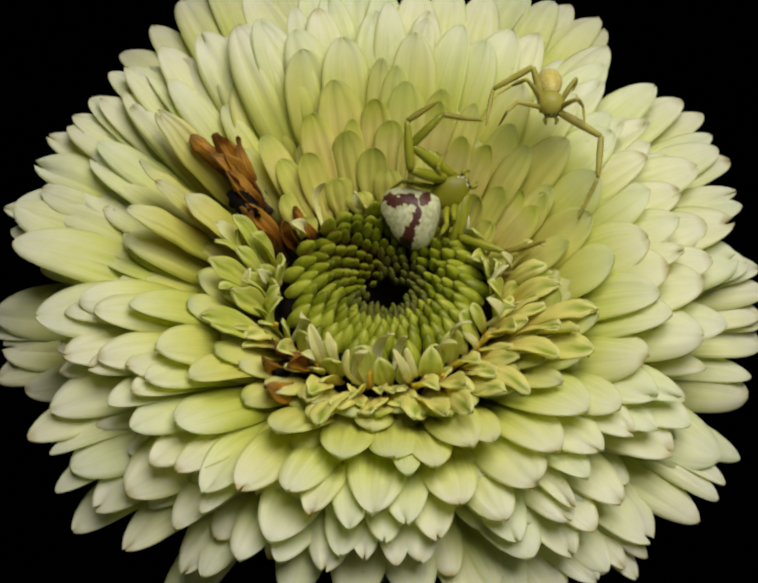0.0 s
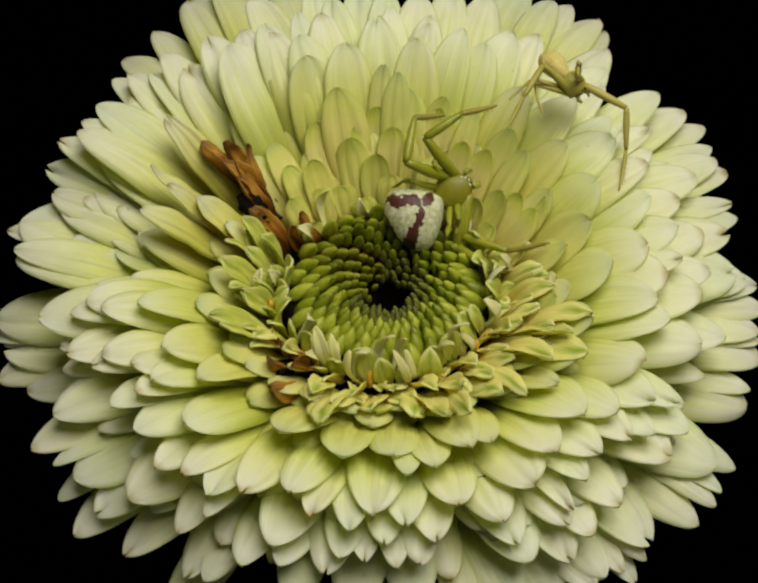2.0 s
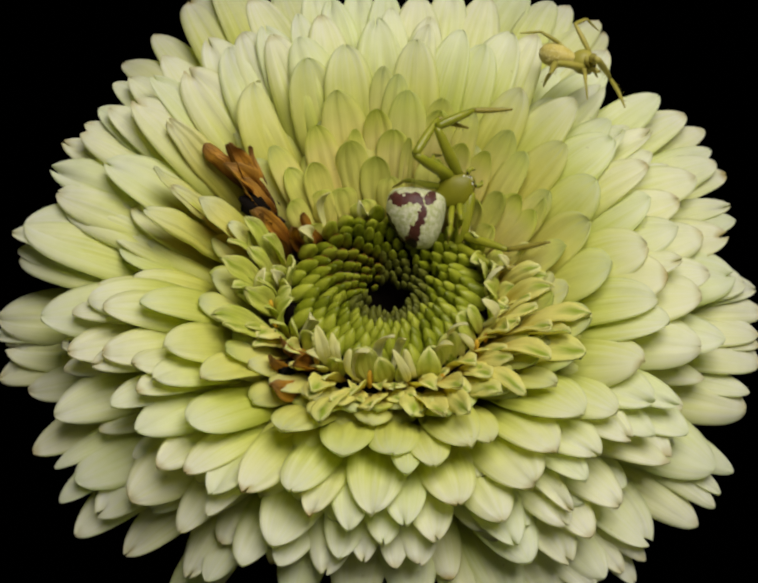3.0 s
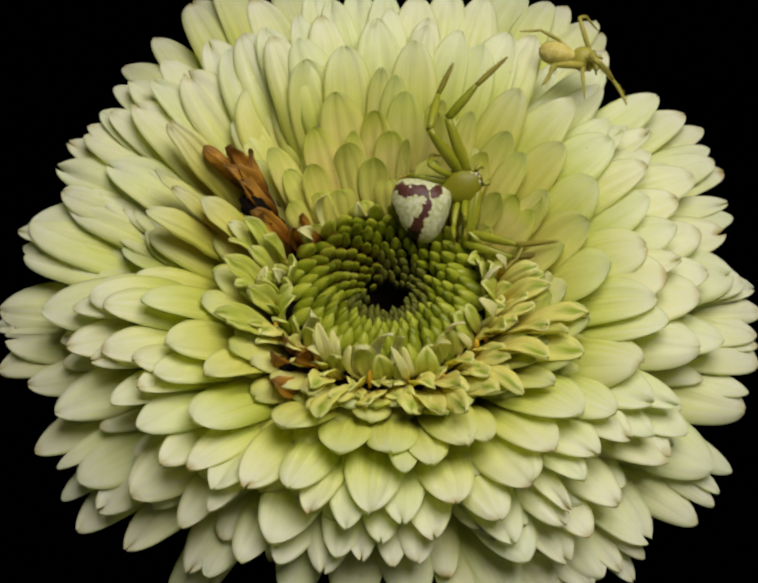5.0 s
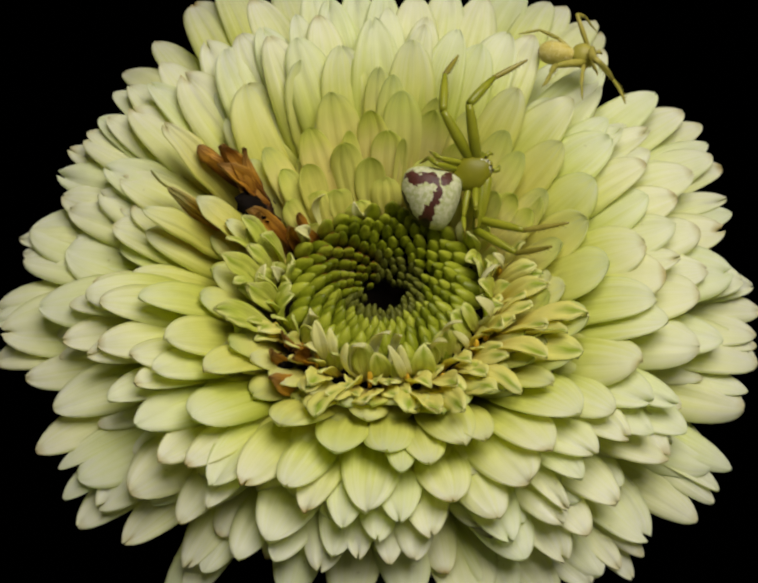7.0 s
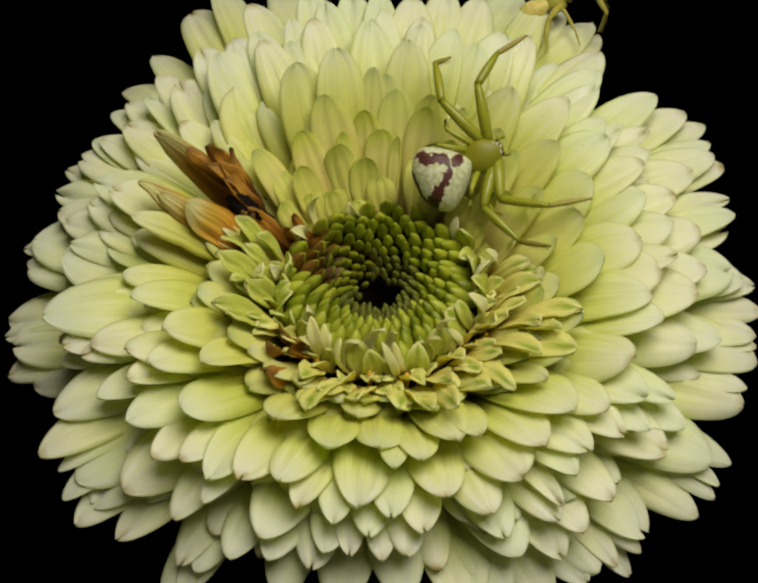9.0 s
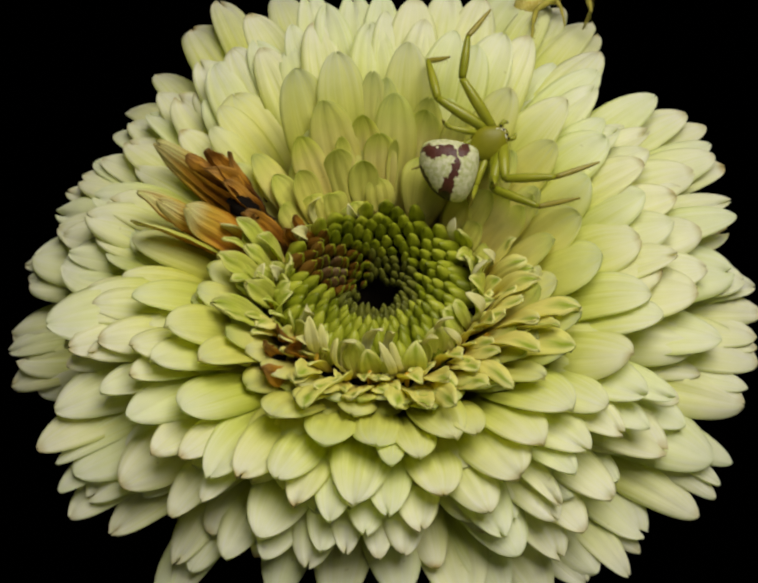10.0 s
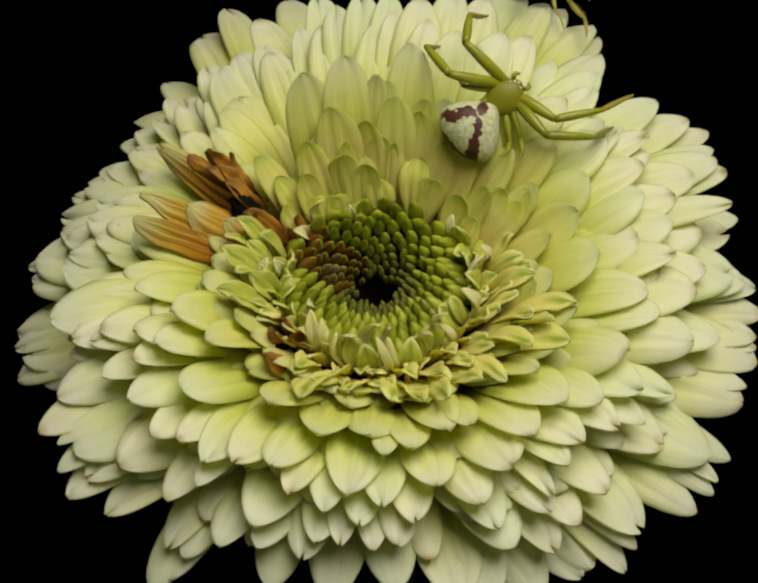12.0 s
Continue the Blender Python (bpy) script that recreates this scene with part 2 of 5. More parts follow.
def ball(centre, axes, rows=12, sides=16, shape=None):
    """An ellipsoid; shape(direction) may bend it."""
    verts, faces = [], []
    for i in range(rows + 1):
        lat = math.pi * i / rows
        for j in range(sides):
            lon = 2 * math.pi * j / sides
            d = Vector((math.cos(lat), math.sin(lat) * math.cos(lon), math.sin(lat) * math.sin(lon)))
            v = Vector((d.x * axes[0], d.y * axes[1], d.z * axes[2]))
            if shape:
                v = shape(v, d)
            verts.append(v + Vector(centre))
    for i in range(rows):
        for j in range(sides):
            k = (j + 1) % sides
            faces.append((i * sides + j, i * sides + k, (i + 1) * sides + k, (i + 1) * sides + j))
    return verts, faces


# ---- the dark studio ----
HALF, FLOOR = 0.7, -0.22


def slab(name, centre, size, label):
    verts = [Vector((centre[0] + sx * size[0] / 2, centre[1] + sy * size[1] / 2, centre[2] + sz * size[2] / 2))
             for sx in (-1, 1) for sy in (-1, 1) for sz in (-1, 1)]
    faces = [(0, 1, 3, 2), (4, 6, 7, 5), (0, 4, 5, 1), (2, 3, 7, 6), (0, 2, 6, 4), (1, 5, 7, 3)]
    ob = mesh_object(name, verts, faces, VELVET)
    ob.data.polygons.foreach_set("use_smooth", [False] * 6)
    return tagged(ob, label, "wall" if "wall" in name else name, kind="structure")


slab("floor", (0, 0, FLOOR - 0.01), (1.44, 1.44, 0.02), "black velvet floor of the dark studio")
slab("ceiling", (0, 0, 0.91), (1.44, 1.44, 0.02), "black velvet ceiling of the dark studio")
slab("wall_north", (0, 0.71, 0.34), (1.44, 0.02, 1.1), "black velvet studio backdrop wall")
slab("wall_south", (0, -0.71, 0.34), (1.44, 0.02, 1.1), "black velvet studio backdrop wall")
slab("wall_east", (0.71, 0, 0.34), (0.02, 1.4, 1.1), "black velvet studio backdrop wall")
slab("wall_west", (-0.71, 0, 0.34), (0.02, 1.4, 1.1), "black velvet studio backdrop wall")

# ---- the flower ----
flower = tagged(new("flower"), "creamy white chrysanthemum head with a green disc and a withered side", "flower")
flower.location = (0, 0, FLOOR)
flower.empty_display_size = 0.01
LIFT = Vector((0, 0, -FLOOR))

# the stretch of the head over which petal tips lie: height over radius
CROWN_R = [0, 8.8, 12, 16, 20, 24, 28, 32, 36, 45]
CROWN_Z = [0, 1.0, 2.8, 4.4, 4.4, 3.2, 0.8, -2.4, -7, -20]


def crown(r, a):
    """Height of the crown at radius r and azimuth a: the far side stands up higher."""
    return float(np.interp(r, CROWN_R, CROWN_Z)) + 0.29 * max(0.0, r - 9) * max(0.0, math.sin(a)) ** 2


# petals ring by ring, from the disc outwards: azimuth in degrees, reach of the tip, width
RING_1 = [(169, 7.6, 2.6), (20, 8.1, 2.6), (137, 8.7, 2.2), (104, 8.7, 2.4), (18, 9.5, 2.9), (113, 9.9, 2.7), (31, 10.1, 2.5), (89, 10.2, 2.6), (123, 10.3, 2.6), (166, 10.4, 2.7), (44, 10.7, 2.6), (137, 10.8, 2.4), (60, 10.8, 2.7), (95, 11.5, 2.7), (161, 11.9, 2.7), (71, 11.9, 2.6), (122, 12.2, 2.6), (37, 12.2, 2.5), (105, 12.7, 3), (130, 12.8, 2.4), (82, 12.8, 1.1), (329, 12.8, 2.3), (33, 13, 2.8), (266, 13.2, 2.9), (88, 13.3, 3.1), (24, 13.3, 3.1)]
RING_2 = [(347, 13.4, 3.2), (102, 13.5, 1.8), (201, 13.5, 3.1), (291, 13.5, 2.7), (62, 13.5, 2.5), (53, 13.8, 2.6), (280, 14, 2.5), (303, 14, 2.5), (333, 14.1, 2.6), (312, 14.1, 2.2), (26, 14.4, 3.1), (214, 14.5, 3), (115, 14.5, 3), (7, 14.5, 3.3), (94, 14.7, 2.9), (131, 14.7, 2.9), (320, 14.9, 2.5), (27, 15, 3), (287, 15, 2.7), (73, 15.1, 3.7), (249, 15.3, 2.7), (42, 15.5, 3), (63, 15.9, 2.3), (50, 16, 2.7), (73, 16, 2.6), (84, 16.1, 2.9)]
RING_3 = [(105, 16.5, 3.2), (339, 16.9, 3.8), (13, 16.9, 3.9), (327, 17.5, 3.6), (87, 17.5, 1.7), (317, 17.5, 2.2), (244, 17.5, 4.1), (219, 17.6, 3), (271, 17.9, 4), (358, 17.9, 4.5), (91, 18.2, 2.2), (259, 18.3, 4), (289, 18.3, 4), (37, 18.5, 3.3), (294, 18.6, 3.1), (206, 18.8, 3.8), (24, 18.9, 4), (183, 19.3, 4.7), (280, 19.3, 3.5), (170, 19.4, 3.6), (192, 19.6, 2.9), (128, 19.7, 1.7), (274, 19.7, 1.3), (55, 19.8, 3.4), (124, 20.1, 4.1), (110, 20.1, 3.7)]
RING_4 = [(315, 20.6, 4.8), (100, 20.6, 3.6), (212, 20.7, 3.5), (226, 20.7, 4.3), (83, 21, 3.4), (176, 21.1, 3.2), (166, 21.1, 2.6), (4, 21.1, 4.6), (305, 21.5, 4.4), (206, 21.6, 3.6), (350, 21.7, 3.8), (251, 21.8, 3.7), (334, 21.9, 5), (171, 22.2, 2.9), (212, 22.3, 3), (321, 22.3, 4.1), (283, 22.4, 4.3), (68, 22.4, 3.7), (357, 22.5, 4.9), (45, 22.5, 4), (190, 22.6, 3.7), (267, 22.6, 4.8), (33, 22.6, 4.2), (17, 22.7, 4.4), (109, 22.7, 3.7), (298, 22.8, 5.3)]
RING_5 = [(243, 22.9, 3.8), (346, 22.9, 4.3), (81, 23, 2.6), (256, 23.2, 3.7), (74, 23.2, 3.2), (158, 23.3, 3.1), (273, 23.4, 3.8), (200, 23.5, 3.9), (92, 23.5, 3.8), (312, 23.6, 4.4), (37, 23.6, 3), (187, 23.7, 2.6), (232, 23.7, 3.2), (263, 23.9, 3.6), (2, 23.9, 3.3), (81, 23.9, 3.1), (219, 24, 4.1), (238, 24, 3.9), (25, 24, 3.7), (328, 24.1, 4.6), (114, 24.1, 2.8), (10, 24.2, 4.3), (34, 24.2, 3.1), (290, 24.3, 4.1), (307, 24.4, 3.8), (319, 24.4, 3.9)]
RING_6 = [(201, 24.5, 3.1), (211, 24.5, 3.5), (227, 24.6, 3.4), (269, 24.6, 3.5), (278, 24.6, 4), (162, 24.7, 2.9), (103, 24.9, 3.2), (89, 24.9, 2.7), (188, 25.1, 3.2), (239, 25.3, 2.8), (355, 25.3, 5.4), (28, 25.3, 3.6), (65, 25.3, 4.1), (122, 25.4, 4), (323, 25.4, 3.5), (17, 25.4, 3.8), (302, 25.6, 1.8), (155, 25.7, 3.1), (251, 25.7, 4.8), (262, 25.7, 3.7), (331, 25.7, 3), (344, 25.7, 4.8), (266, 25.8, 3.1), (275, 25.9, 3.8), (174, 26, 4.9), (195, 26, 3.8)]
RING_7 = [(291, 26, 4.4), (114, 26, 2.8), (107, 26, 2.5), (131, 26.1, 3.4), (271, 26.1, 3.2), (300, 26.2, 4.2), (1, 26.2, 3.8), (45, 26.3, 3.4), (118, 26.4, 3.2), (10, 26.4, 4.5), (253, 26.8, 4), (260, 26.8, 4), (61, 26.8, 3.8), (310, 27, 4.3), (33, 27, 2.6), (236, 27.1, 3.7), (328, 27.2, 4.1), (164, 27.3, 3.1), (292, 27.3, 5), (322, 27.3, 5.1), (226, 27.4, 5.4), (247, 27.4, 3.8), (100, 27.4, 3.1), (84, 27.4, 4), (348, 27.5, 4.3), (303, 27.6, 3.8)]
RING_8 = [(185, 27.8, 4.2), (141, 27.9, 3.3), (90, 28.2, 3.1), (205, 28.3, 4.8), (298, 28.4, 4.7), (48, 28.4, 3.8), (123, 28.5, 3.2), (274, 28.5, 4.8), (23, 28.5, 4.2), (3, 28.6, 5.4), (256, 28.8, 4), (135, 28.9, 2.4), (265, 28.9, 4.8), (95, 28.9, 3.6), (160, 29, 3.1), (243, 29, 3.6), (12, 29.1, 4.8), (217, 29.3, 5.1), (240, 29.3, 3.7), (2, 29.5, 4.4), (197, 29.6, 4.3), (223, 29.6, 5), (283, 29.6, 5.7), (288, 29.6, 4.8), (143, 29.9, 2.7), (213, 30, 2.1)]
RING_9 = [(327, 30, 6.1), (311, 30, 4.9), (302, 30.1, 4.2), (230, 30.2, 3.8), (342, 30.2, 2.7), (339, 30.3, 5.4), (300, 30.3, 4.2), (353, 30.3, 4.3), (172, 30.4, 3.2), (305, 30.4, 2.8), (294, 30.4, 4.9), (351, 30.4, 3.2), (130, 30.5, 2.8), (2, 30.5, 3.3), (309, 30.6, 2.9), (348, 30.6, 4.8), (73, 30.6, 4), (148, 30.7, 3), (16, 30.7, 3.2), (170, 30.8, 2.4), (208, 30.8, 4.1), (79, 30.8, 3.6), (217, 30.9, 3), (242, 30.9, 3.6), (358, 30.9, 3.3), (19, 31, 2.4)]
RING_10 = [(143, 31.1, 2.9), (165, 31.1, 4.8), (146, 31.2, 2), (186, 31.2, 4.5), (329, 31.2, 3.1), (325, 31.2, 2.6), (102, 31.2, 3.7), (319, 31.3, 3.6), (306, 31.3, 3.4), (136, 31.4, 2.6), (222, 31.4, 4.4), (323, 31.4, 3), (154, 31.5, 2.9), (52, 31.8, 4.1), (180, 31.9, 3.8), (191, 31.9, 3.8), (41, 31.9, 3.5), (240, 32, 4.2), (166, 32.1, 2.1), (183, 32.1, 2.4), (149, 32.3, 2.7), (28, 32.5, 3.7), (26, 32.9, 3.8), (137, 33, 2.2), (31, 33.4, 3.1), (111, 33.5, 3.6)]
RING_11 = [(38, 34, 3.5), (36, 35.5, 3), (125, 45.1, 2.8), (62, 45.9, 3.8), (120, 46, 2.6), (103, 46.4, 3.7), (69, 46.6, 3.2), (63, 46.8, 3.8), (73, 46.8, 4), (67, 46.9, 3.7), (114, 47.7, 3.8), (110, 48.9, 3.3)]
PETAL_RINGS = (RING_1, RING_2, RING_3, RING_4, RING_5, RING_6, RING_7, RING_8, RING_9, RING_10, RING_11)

PETALS = []


def petal_mesh(length, width, arch, cup, notch, rng, widest=0.6, wrinkle=0.0, hook=0.0, blunt=2.6, lobes=0.0):
    """Verts, faces, uvs of one petal with its claw at the origin and its tip on +X: a thin lens with two furrows, swept by its arch."""
    nl, nw = 15, 12
    top, low, verts, uvs = {}, {}, [], []
    wob = [rng.uniform(-1, 1) for _ in range(6)]
    thick = 0.16 + 0.02 * width
    for i in range(nl + 1):
        s = math.sin(0.5 * math.pi * i / nl) ** 0.92
        if s < widest:
            e = s / widest
            prof = 0.34 + 0.66 * e * e * (3 - 2 * e)
        else:
            prof = max(0.0, 1 - ((s - widest) / (1 - widest)) ** blunt) ** 0.56
        prof = max(prof, 0.05 + 0.10 * notch)
        for j in range(nw + 1):
            u = 2 * j / nw - 1
            tooth = notch * math.exp(-((u - 0.45 * wob[0]) / 0.34) ** 2) * max(0, s - 0.82) * 0.34
            tooth += lobes * (0.5 - 0.5 * math.cos(3 * math.pi * u)) * max(0, s - 0.7)
            x = length * (s - tooth)
            y = 0.5 * width * prof * u * (1 + 0.05 * wob[3] * math.sin(4 * s + wob[4])) + 0.07 * length * wob[1] * s * (1 - s)
            z = arch * length * 4 * s * (1 - s) * (0.55 + 0.9 * s)
            z -= cup * width * prof * u * u
            z += 0.028 * width * prof * math.cos(3 * math.pi * u) * min(1, 3 * s) * (1 - s ** 4)
            z += wrinkle * width * prof * math.cos(8.5 * math.pi * u + 3 * wob[5] * s) * min(1, 4 * s)
            z += 0.035 * width * (wob[2] * math.sin(5 * s + wob[3] * 3) * u + wob[4] * math.sin(3 * u + 6 * s))
            bend = max(0.0, (s - 0.58) / 0.42) ** 2
            z -= hook * length * bend
            x -= 0.4 * hook * length * bend
            edge = i in (0, nl) or j in (0, nw)
            top[i, j] = len(verts)
            verts.append(Vector((x, y, z)) * MM)
            uvs.append(((u + 1) / 2, s))
            low[i, j] = len(verts)
            verts.append(Vector((x, y, z - (0.03 if edge else 0.05 + thick * (1 - u * u) ** 0.5))) * MM)
            uvs.append(((u + 1) / 2, s))
    faces, sides = [], []
    for i in range(nl):
        for j in range(nw):
            faces.append((top[i, j], top[i + 1, j], top[i + 1, j + 1], top[i, j + 1]))
            faces.append((low[i, j], low[i, j + 1], low[i + 1, j + 1], low[i + 1, j]))
            sides += [0, 1]
    round_edge = [(i, 0) for i in range(nl + 1)] + [(nl, j) for j in range(1, nw)] + [(i, nw) for i in range(nl, -1, -1)]
    for p, q in zip(round_edge, round_edge[1:]):
        faces.append((top[p], low[p], low[q], top[q]))
        sides.append(0)
    return verts, faces, uvs, sides


def claw(r):
    """Where a petal whose tip reaches r is rooted: radius and height."""
    return 8.0 + 0.12 * (r - 8.8), -1.2 - 0.22 * (r - 8.8)


def domed(tip, r, a):
    """The tip of an outer petal where the head curves down and away."""
    fall = 0.6 - 0.4 * math.sin(a) if math.sin(a) < 0 else 0.6 * (1 - math.sin(a))
    return tip + 0.19 * max(0.0, r - 20) ** 1.5 * fall * (tip - EYE).normalized()


def petal_frame(base, tip, roll=0.0):
    """The turn of a petal from its claw towards its tip, upper face up."""
    x = (tip - base).normalized()
    radial = Vector((base.x, base.y, 0)).normalized()
    y = Vector((0, 0, 1)).cross(radial)
    z = x.cross(y).normalized()
    y = z.cross(x)
    turn = Matrix((x, y, z)).transposed()
    return turn @ Matrix.Rotation(roll, 3, "X")


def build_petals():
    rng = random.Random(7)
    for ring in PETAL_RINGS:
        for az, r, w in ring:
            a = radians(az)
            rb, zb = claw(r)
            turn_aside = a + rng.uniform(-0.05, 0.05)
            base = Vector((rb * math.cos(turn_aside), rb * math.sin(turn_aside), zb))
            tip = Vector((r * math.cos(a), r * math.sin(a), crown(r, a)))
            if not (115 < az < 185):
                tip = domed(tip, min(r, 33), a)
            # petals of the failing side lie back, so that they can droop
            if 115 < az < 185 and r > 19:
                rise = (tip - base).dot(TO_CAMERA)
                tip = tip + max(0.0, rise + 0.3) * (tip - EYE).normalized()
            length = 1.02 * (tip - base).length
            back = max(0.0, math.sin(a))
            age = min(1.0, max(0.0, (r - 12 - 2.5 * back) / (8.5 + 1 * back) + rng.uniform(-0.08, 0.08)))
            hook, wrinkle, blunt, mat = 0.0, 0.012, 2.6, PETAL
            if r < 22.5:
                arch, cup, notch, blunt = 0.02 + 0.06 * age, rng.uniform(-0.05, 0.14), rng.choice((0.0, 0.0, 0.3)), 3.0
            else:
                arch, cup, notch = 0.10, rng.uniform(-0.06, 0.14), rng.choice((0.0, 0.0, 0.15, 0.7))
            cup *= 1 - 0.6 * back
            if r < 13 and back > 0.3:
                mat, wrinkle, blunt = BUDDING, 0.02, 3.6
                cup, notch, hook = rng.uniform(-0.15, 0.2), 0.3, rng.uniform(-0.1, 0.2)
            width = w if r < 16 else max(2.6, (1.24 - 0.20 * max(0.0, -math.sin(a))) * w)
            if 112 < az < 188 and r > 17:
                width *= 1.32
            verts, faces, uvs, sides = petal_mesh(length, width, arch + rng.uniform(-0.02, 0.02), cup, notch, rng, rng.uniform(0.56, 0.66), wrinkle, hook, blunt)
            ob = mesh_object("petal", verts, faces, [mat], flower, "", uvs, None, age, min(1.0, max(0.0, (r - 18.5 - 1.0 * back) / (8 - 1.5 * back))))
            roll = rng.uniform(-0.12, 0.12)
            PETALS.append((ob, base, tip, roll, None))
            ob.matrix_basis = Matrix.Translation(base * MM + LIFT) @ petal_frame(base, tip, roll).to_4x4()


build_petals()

# hooded young ligules crowded round the disc: azimuth, reach, width
LIGULES_INNER = [(9, 8.7, 1.6), (175, 8.8, 1.4), (342, 9.6, 1.8), (184, 9.9, 1.7), (163, 10.3, 1.9), (223, 10.3, 1.8), (171, 10.8, 1.7), (273, 10.9, 2.0), (307, 10.9, 2.1), (194, 11.1, 2.4), (328, 11.1, 1.8), (212, 11.3, 2.5), (348, 11.3, 2.1), (287, 11.4, 2.1), (179, 11.5, 1.6), (255, 11.5, 2.5), (333, 11.5, 2.1), (189, 11.8, 1.8), (360, 11.8, 1.9), (160, 11.9, 1.8), (244, 12.3, 2.3)]
LIGULES_OUTER = [(341, 12.3, 2.0), (181, 12.5, 2.1), (316, 12.7, 2.1), (306, 12.9, 2.0), (351, 12.9, 2.2), (295, 13.2, 2.4), (264, 13.3, 3.0), (321, 13.4, 2.0), (209, 13.6, 2.1), (253, 13.6, 1.8), (202, 13.7, 2.4), (333, 13.9, 2.5), (278, 14.0, 2.5), (303, 15.0, 2.4), (285, 15.2, 2.5), (321, 15.6, 2.4), (332, 15.6, 2.2), (252, 15.8, 2.8), (309, 15.8, 1.8), (292, 16.1, 2.2), (340, 16.4, 2.6), (328, 17.3, 3.4)]


def build_ligules():
    rng = random.Random(21)
    crowd = [(az, r, w, 0.5) for az, r, w in LIGULES_INNER + LIGULES_OUTER]
    for count, near, far in ((34, 9.4, 10.4), (28, 11.2, 12.8)):
        for k in range(count):
            az = (360 * (k + rng.uniform(-0.35, 0.35)) / count) % 360
            if math.sin(radians(az)) < 0.3 and not 138 < az < 163:
                crowd.append((az, rng.uniform(near, far), rng.uniform(1.3, 1.8), -0.4))
    for az, r, w, high in crowd:
        a = radians(az + rng.uniform(-6, 6))
        root = 8.3 + 0.18 * (r - 8.3)
        base = Vector((root * math.cos(a), root * math.sin(a), -1.0))
        a = radians(az)
        stand = max(0.0, -math.cos(a)) ** 2
        tip = Vector((r * math.cos(a), r * math.sin(a), crown(r, a) + high + 0.9 * stand + rng.uniform(-0.2, 0.3)))
        verts, faces, uvs, sides = petal_mesh(1.08 * (tip - base).length, 0.9 * w, rng.uniform(0.0, 0.10), rng.uniform(-0.22, 0.16), 0.1,
                                              rng, rng.uniform(0.60, 0.72), 0.008, rng.uniform(-0.04, 0.12), rng.uniform(2.2, 3.4), rng.choice((0.0, 0.0, 0.2)))
        for i, v in enumerate(verts):
            verts[i] = v + MM * 0.26 * (uvs[i][1] ** 2) * noise.noise_vector(v / MM * 0.9 + Vector((3.1 * az, r, 0)))
        ob = mesh_object("ligule", verts, faces, SCOOP if 150 < az < 212 else INNER, flower, "", uvs)
        roll = rng.uniform(-0.6, 0.6)
        PETALS.append((ob, base, tip, roll, None))
        ob.matrix_basis = Matrix.Translation(base * MM + LIFT) @ petal_frame(base, tip, roll).to_4x4()
    for k in range(26):
        # scoop-shaped florets just opening on the rim, leaning in over the disc
        az = 165 + 232 * (k + rng.uniform(-0.3, 0.3)) / 26
        a = radians(az)
        base = Vector((8.5 * math.cos(a), 8.5 * math.sin(a), -0.9))
        r = rng.uniform(7.0, 8.4)
        b = a + rng.uniform(-0.1, 0.1)
        tip = Vector((r * math.cos(b), r * math.sin(b), rng.uniform(1.8, 2.8)))
        verts, faces, uvs, sides = petal_mesh((tip - base).length, rng.uniform(1.8, 2.5), rng.uniform(-0.16, 0.06), rng.uniform(-0.1, 0.25), rng.choice((0.0, 0.5)), rng, 0.55, 0.02, rng.uniform(-0.1, 0.1), 2.2)
        ob = mesh_object("ligule", verts, faces, SCOOP, flower, "", uvs)
        roll = rng.uniform(-0.4, 0.4)
        PETALS.append((ob, base, tip, roll, None))
        ob.matrix_basis = Matrix.Translation(base * MM + LIFT) @ petal_frame(base, tip, roll).to_4x4()


build_ligules()


def build_under_petals():
    """Petals half hidden between the rings."""
    rng = random.Random(22)
    for count, reach, drop in ((46, 28.0, 2.4), (40, 25.0, 3.0), (36, 20.0, 2.6), (30, 15.5, 2.0), (34, 14.9, 0.6)):
        for k in range(count):
            a = 2 * math.pi * (k + rng.uniform(-0.3, 0.3)) / count
            front = max(0.0, -math.sin(a))
            r = reach + rng.uniform(-1.5, 1.0) - (2.6 if reach > 22 else 1.0) * front
            if reach == 14.9 and math.sin(a) > 0.0 or reach < 22 and radians(136) < a < radians(162):
                continue
            rb, zb = claw(r)
            base = Vector((rb * math.cos(a), rb * math.sin(a), zb - 0.6))
            tip = Vector((r * math.cos(a), r * math.sin(a), crown(r, a) - drop))
            tip = domed(tip, r, a)
            verts, faces, uvs, sides = petal_mesh((tip - base).length, rng.uniform(3.2, 4.2), 0.09, 0.12, 0.1, rng)
            ob = mesh_object("petal", verts, faces, PETAL, flower, "", uvs, None, 0.55 if reach == 14.9 else min(1.0, (r - 12.5) / 10), min(1.0, max(0.0, (r - 20) / 8)))
            PETALS.append((ob, base, tip, 0.0, None))
            ob.matrix_basis = Matrix.Translation(base * MM + LIFT) @ petal_frame(base, tip).to_4x4()


build_under_petals()

# brown, shrivelled petals on the failing side: azimuth, reach, width
WITHERED = [(142, 19.4, 1.7), (140, 17.4, 1.8), (143, 16.6, 1.5), (146, 15.0, 1.7), (138, 15.8, 1.4), (151, 12.2, 2.0), (153, 11.8, 1.5), (140, 9.7, 1.2), (139, 8.4, 1.2), (147, 9.6, 1.3),
            (225, 12.7, 1.5), (226, 9.9, 1.3), (221, 11.0, 1.4), (234, 14.1, 1.8), (230, 12.0, 1.4)]


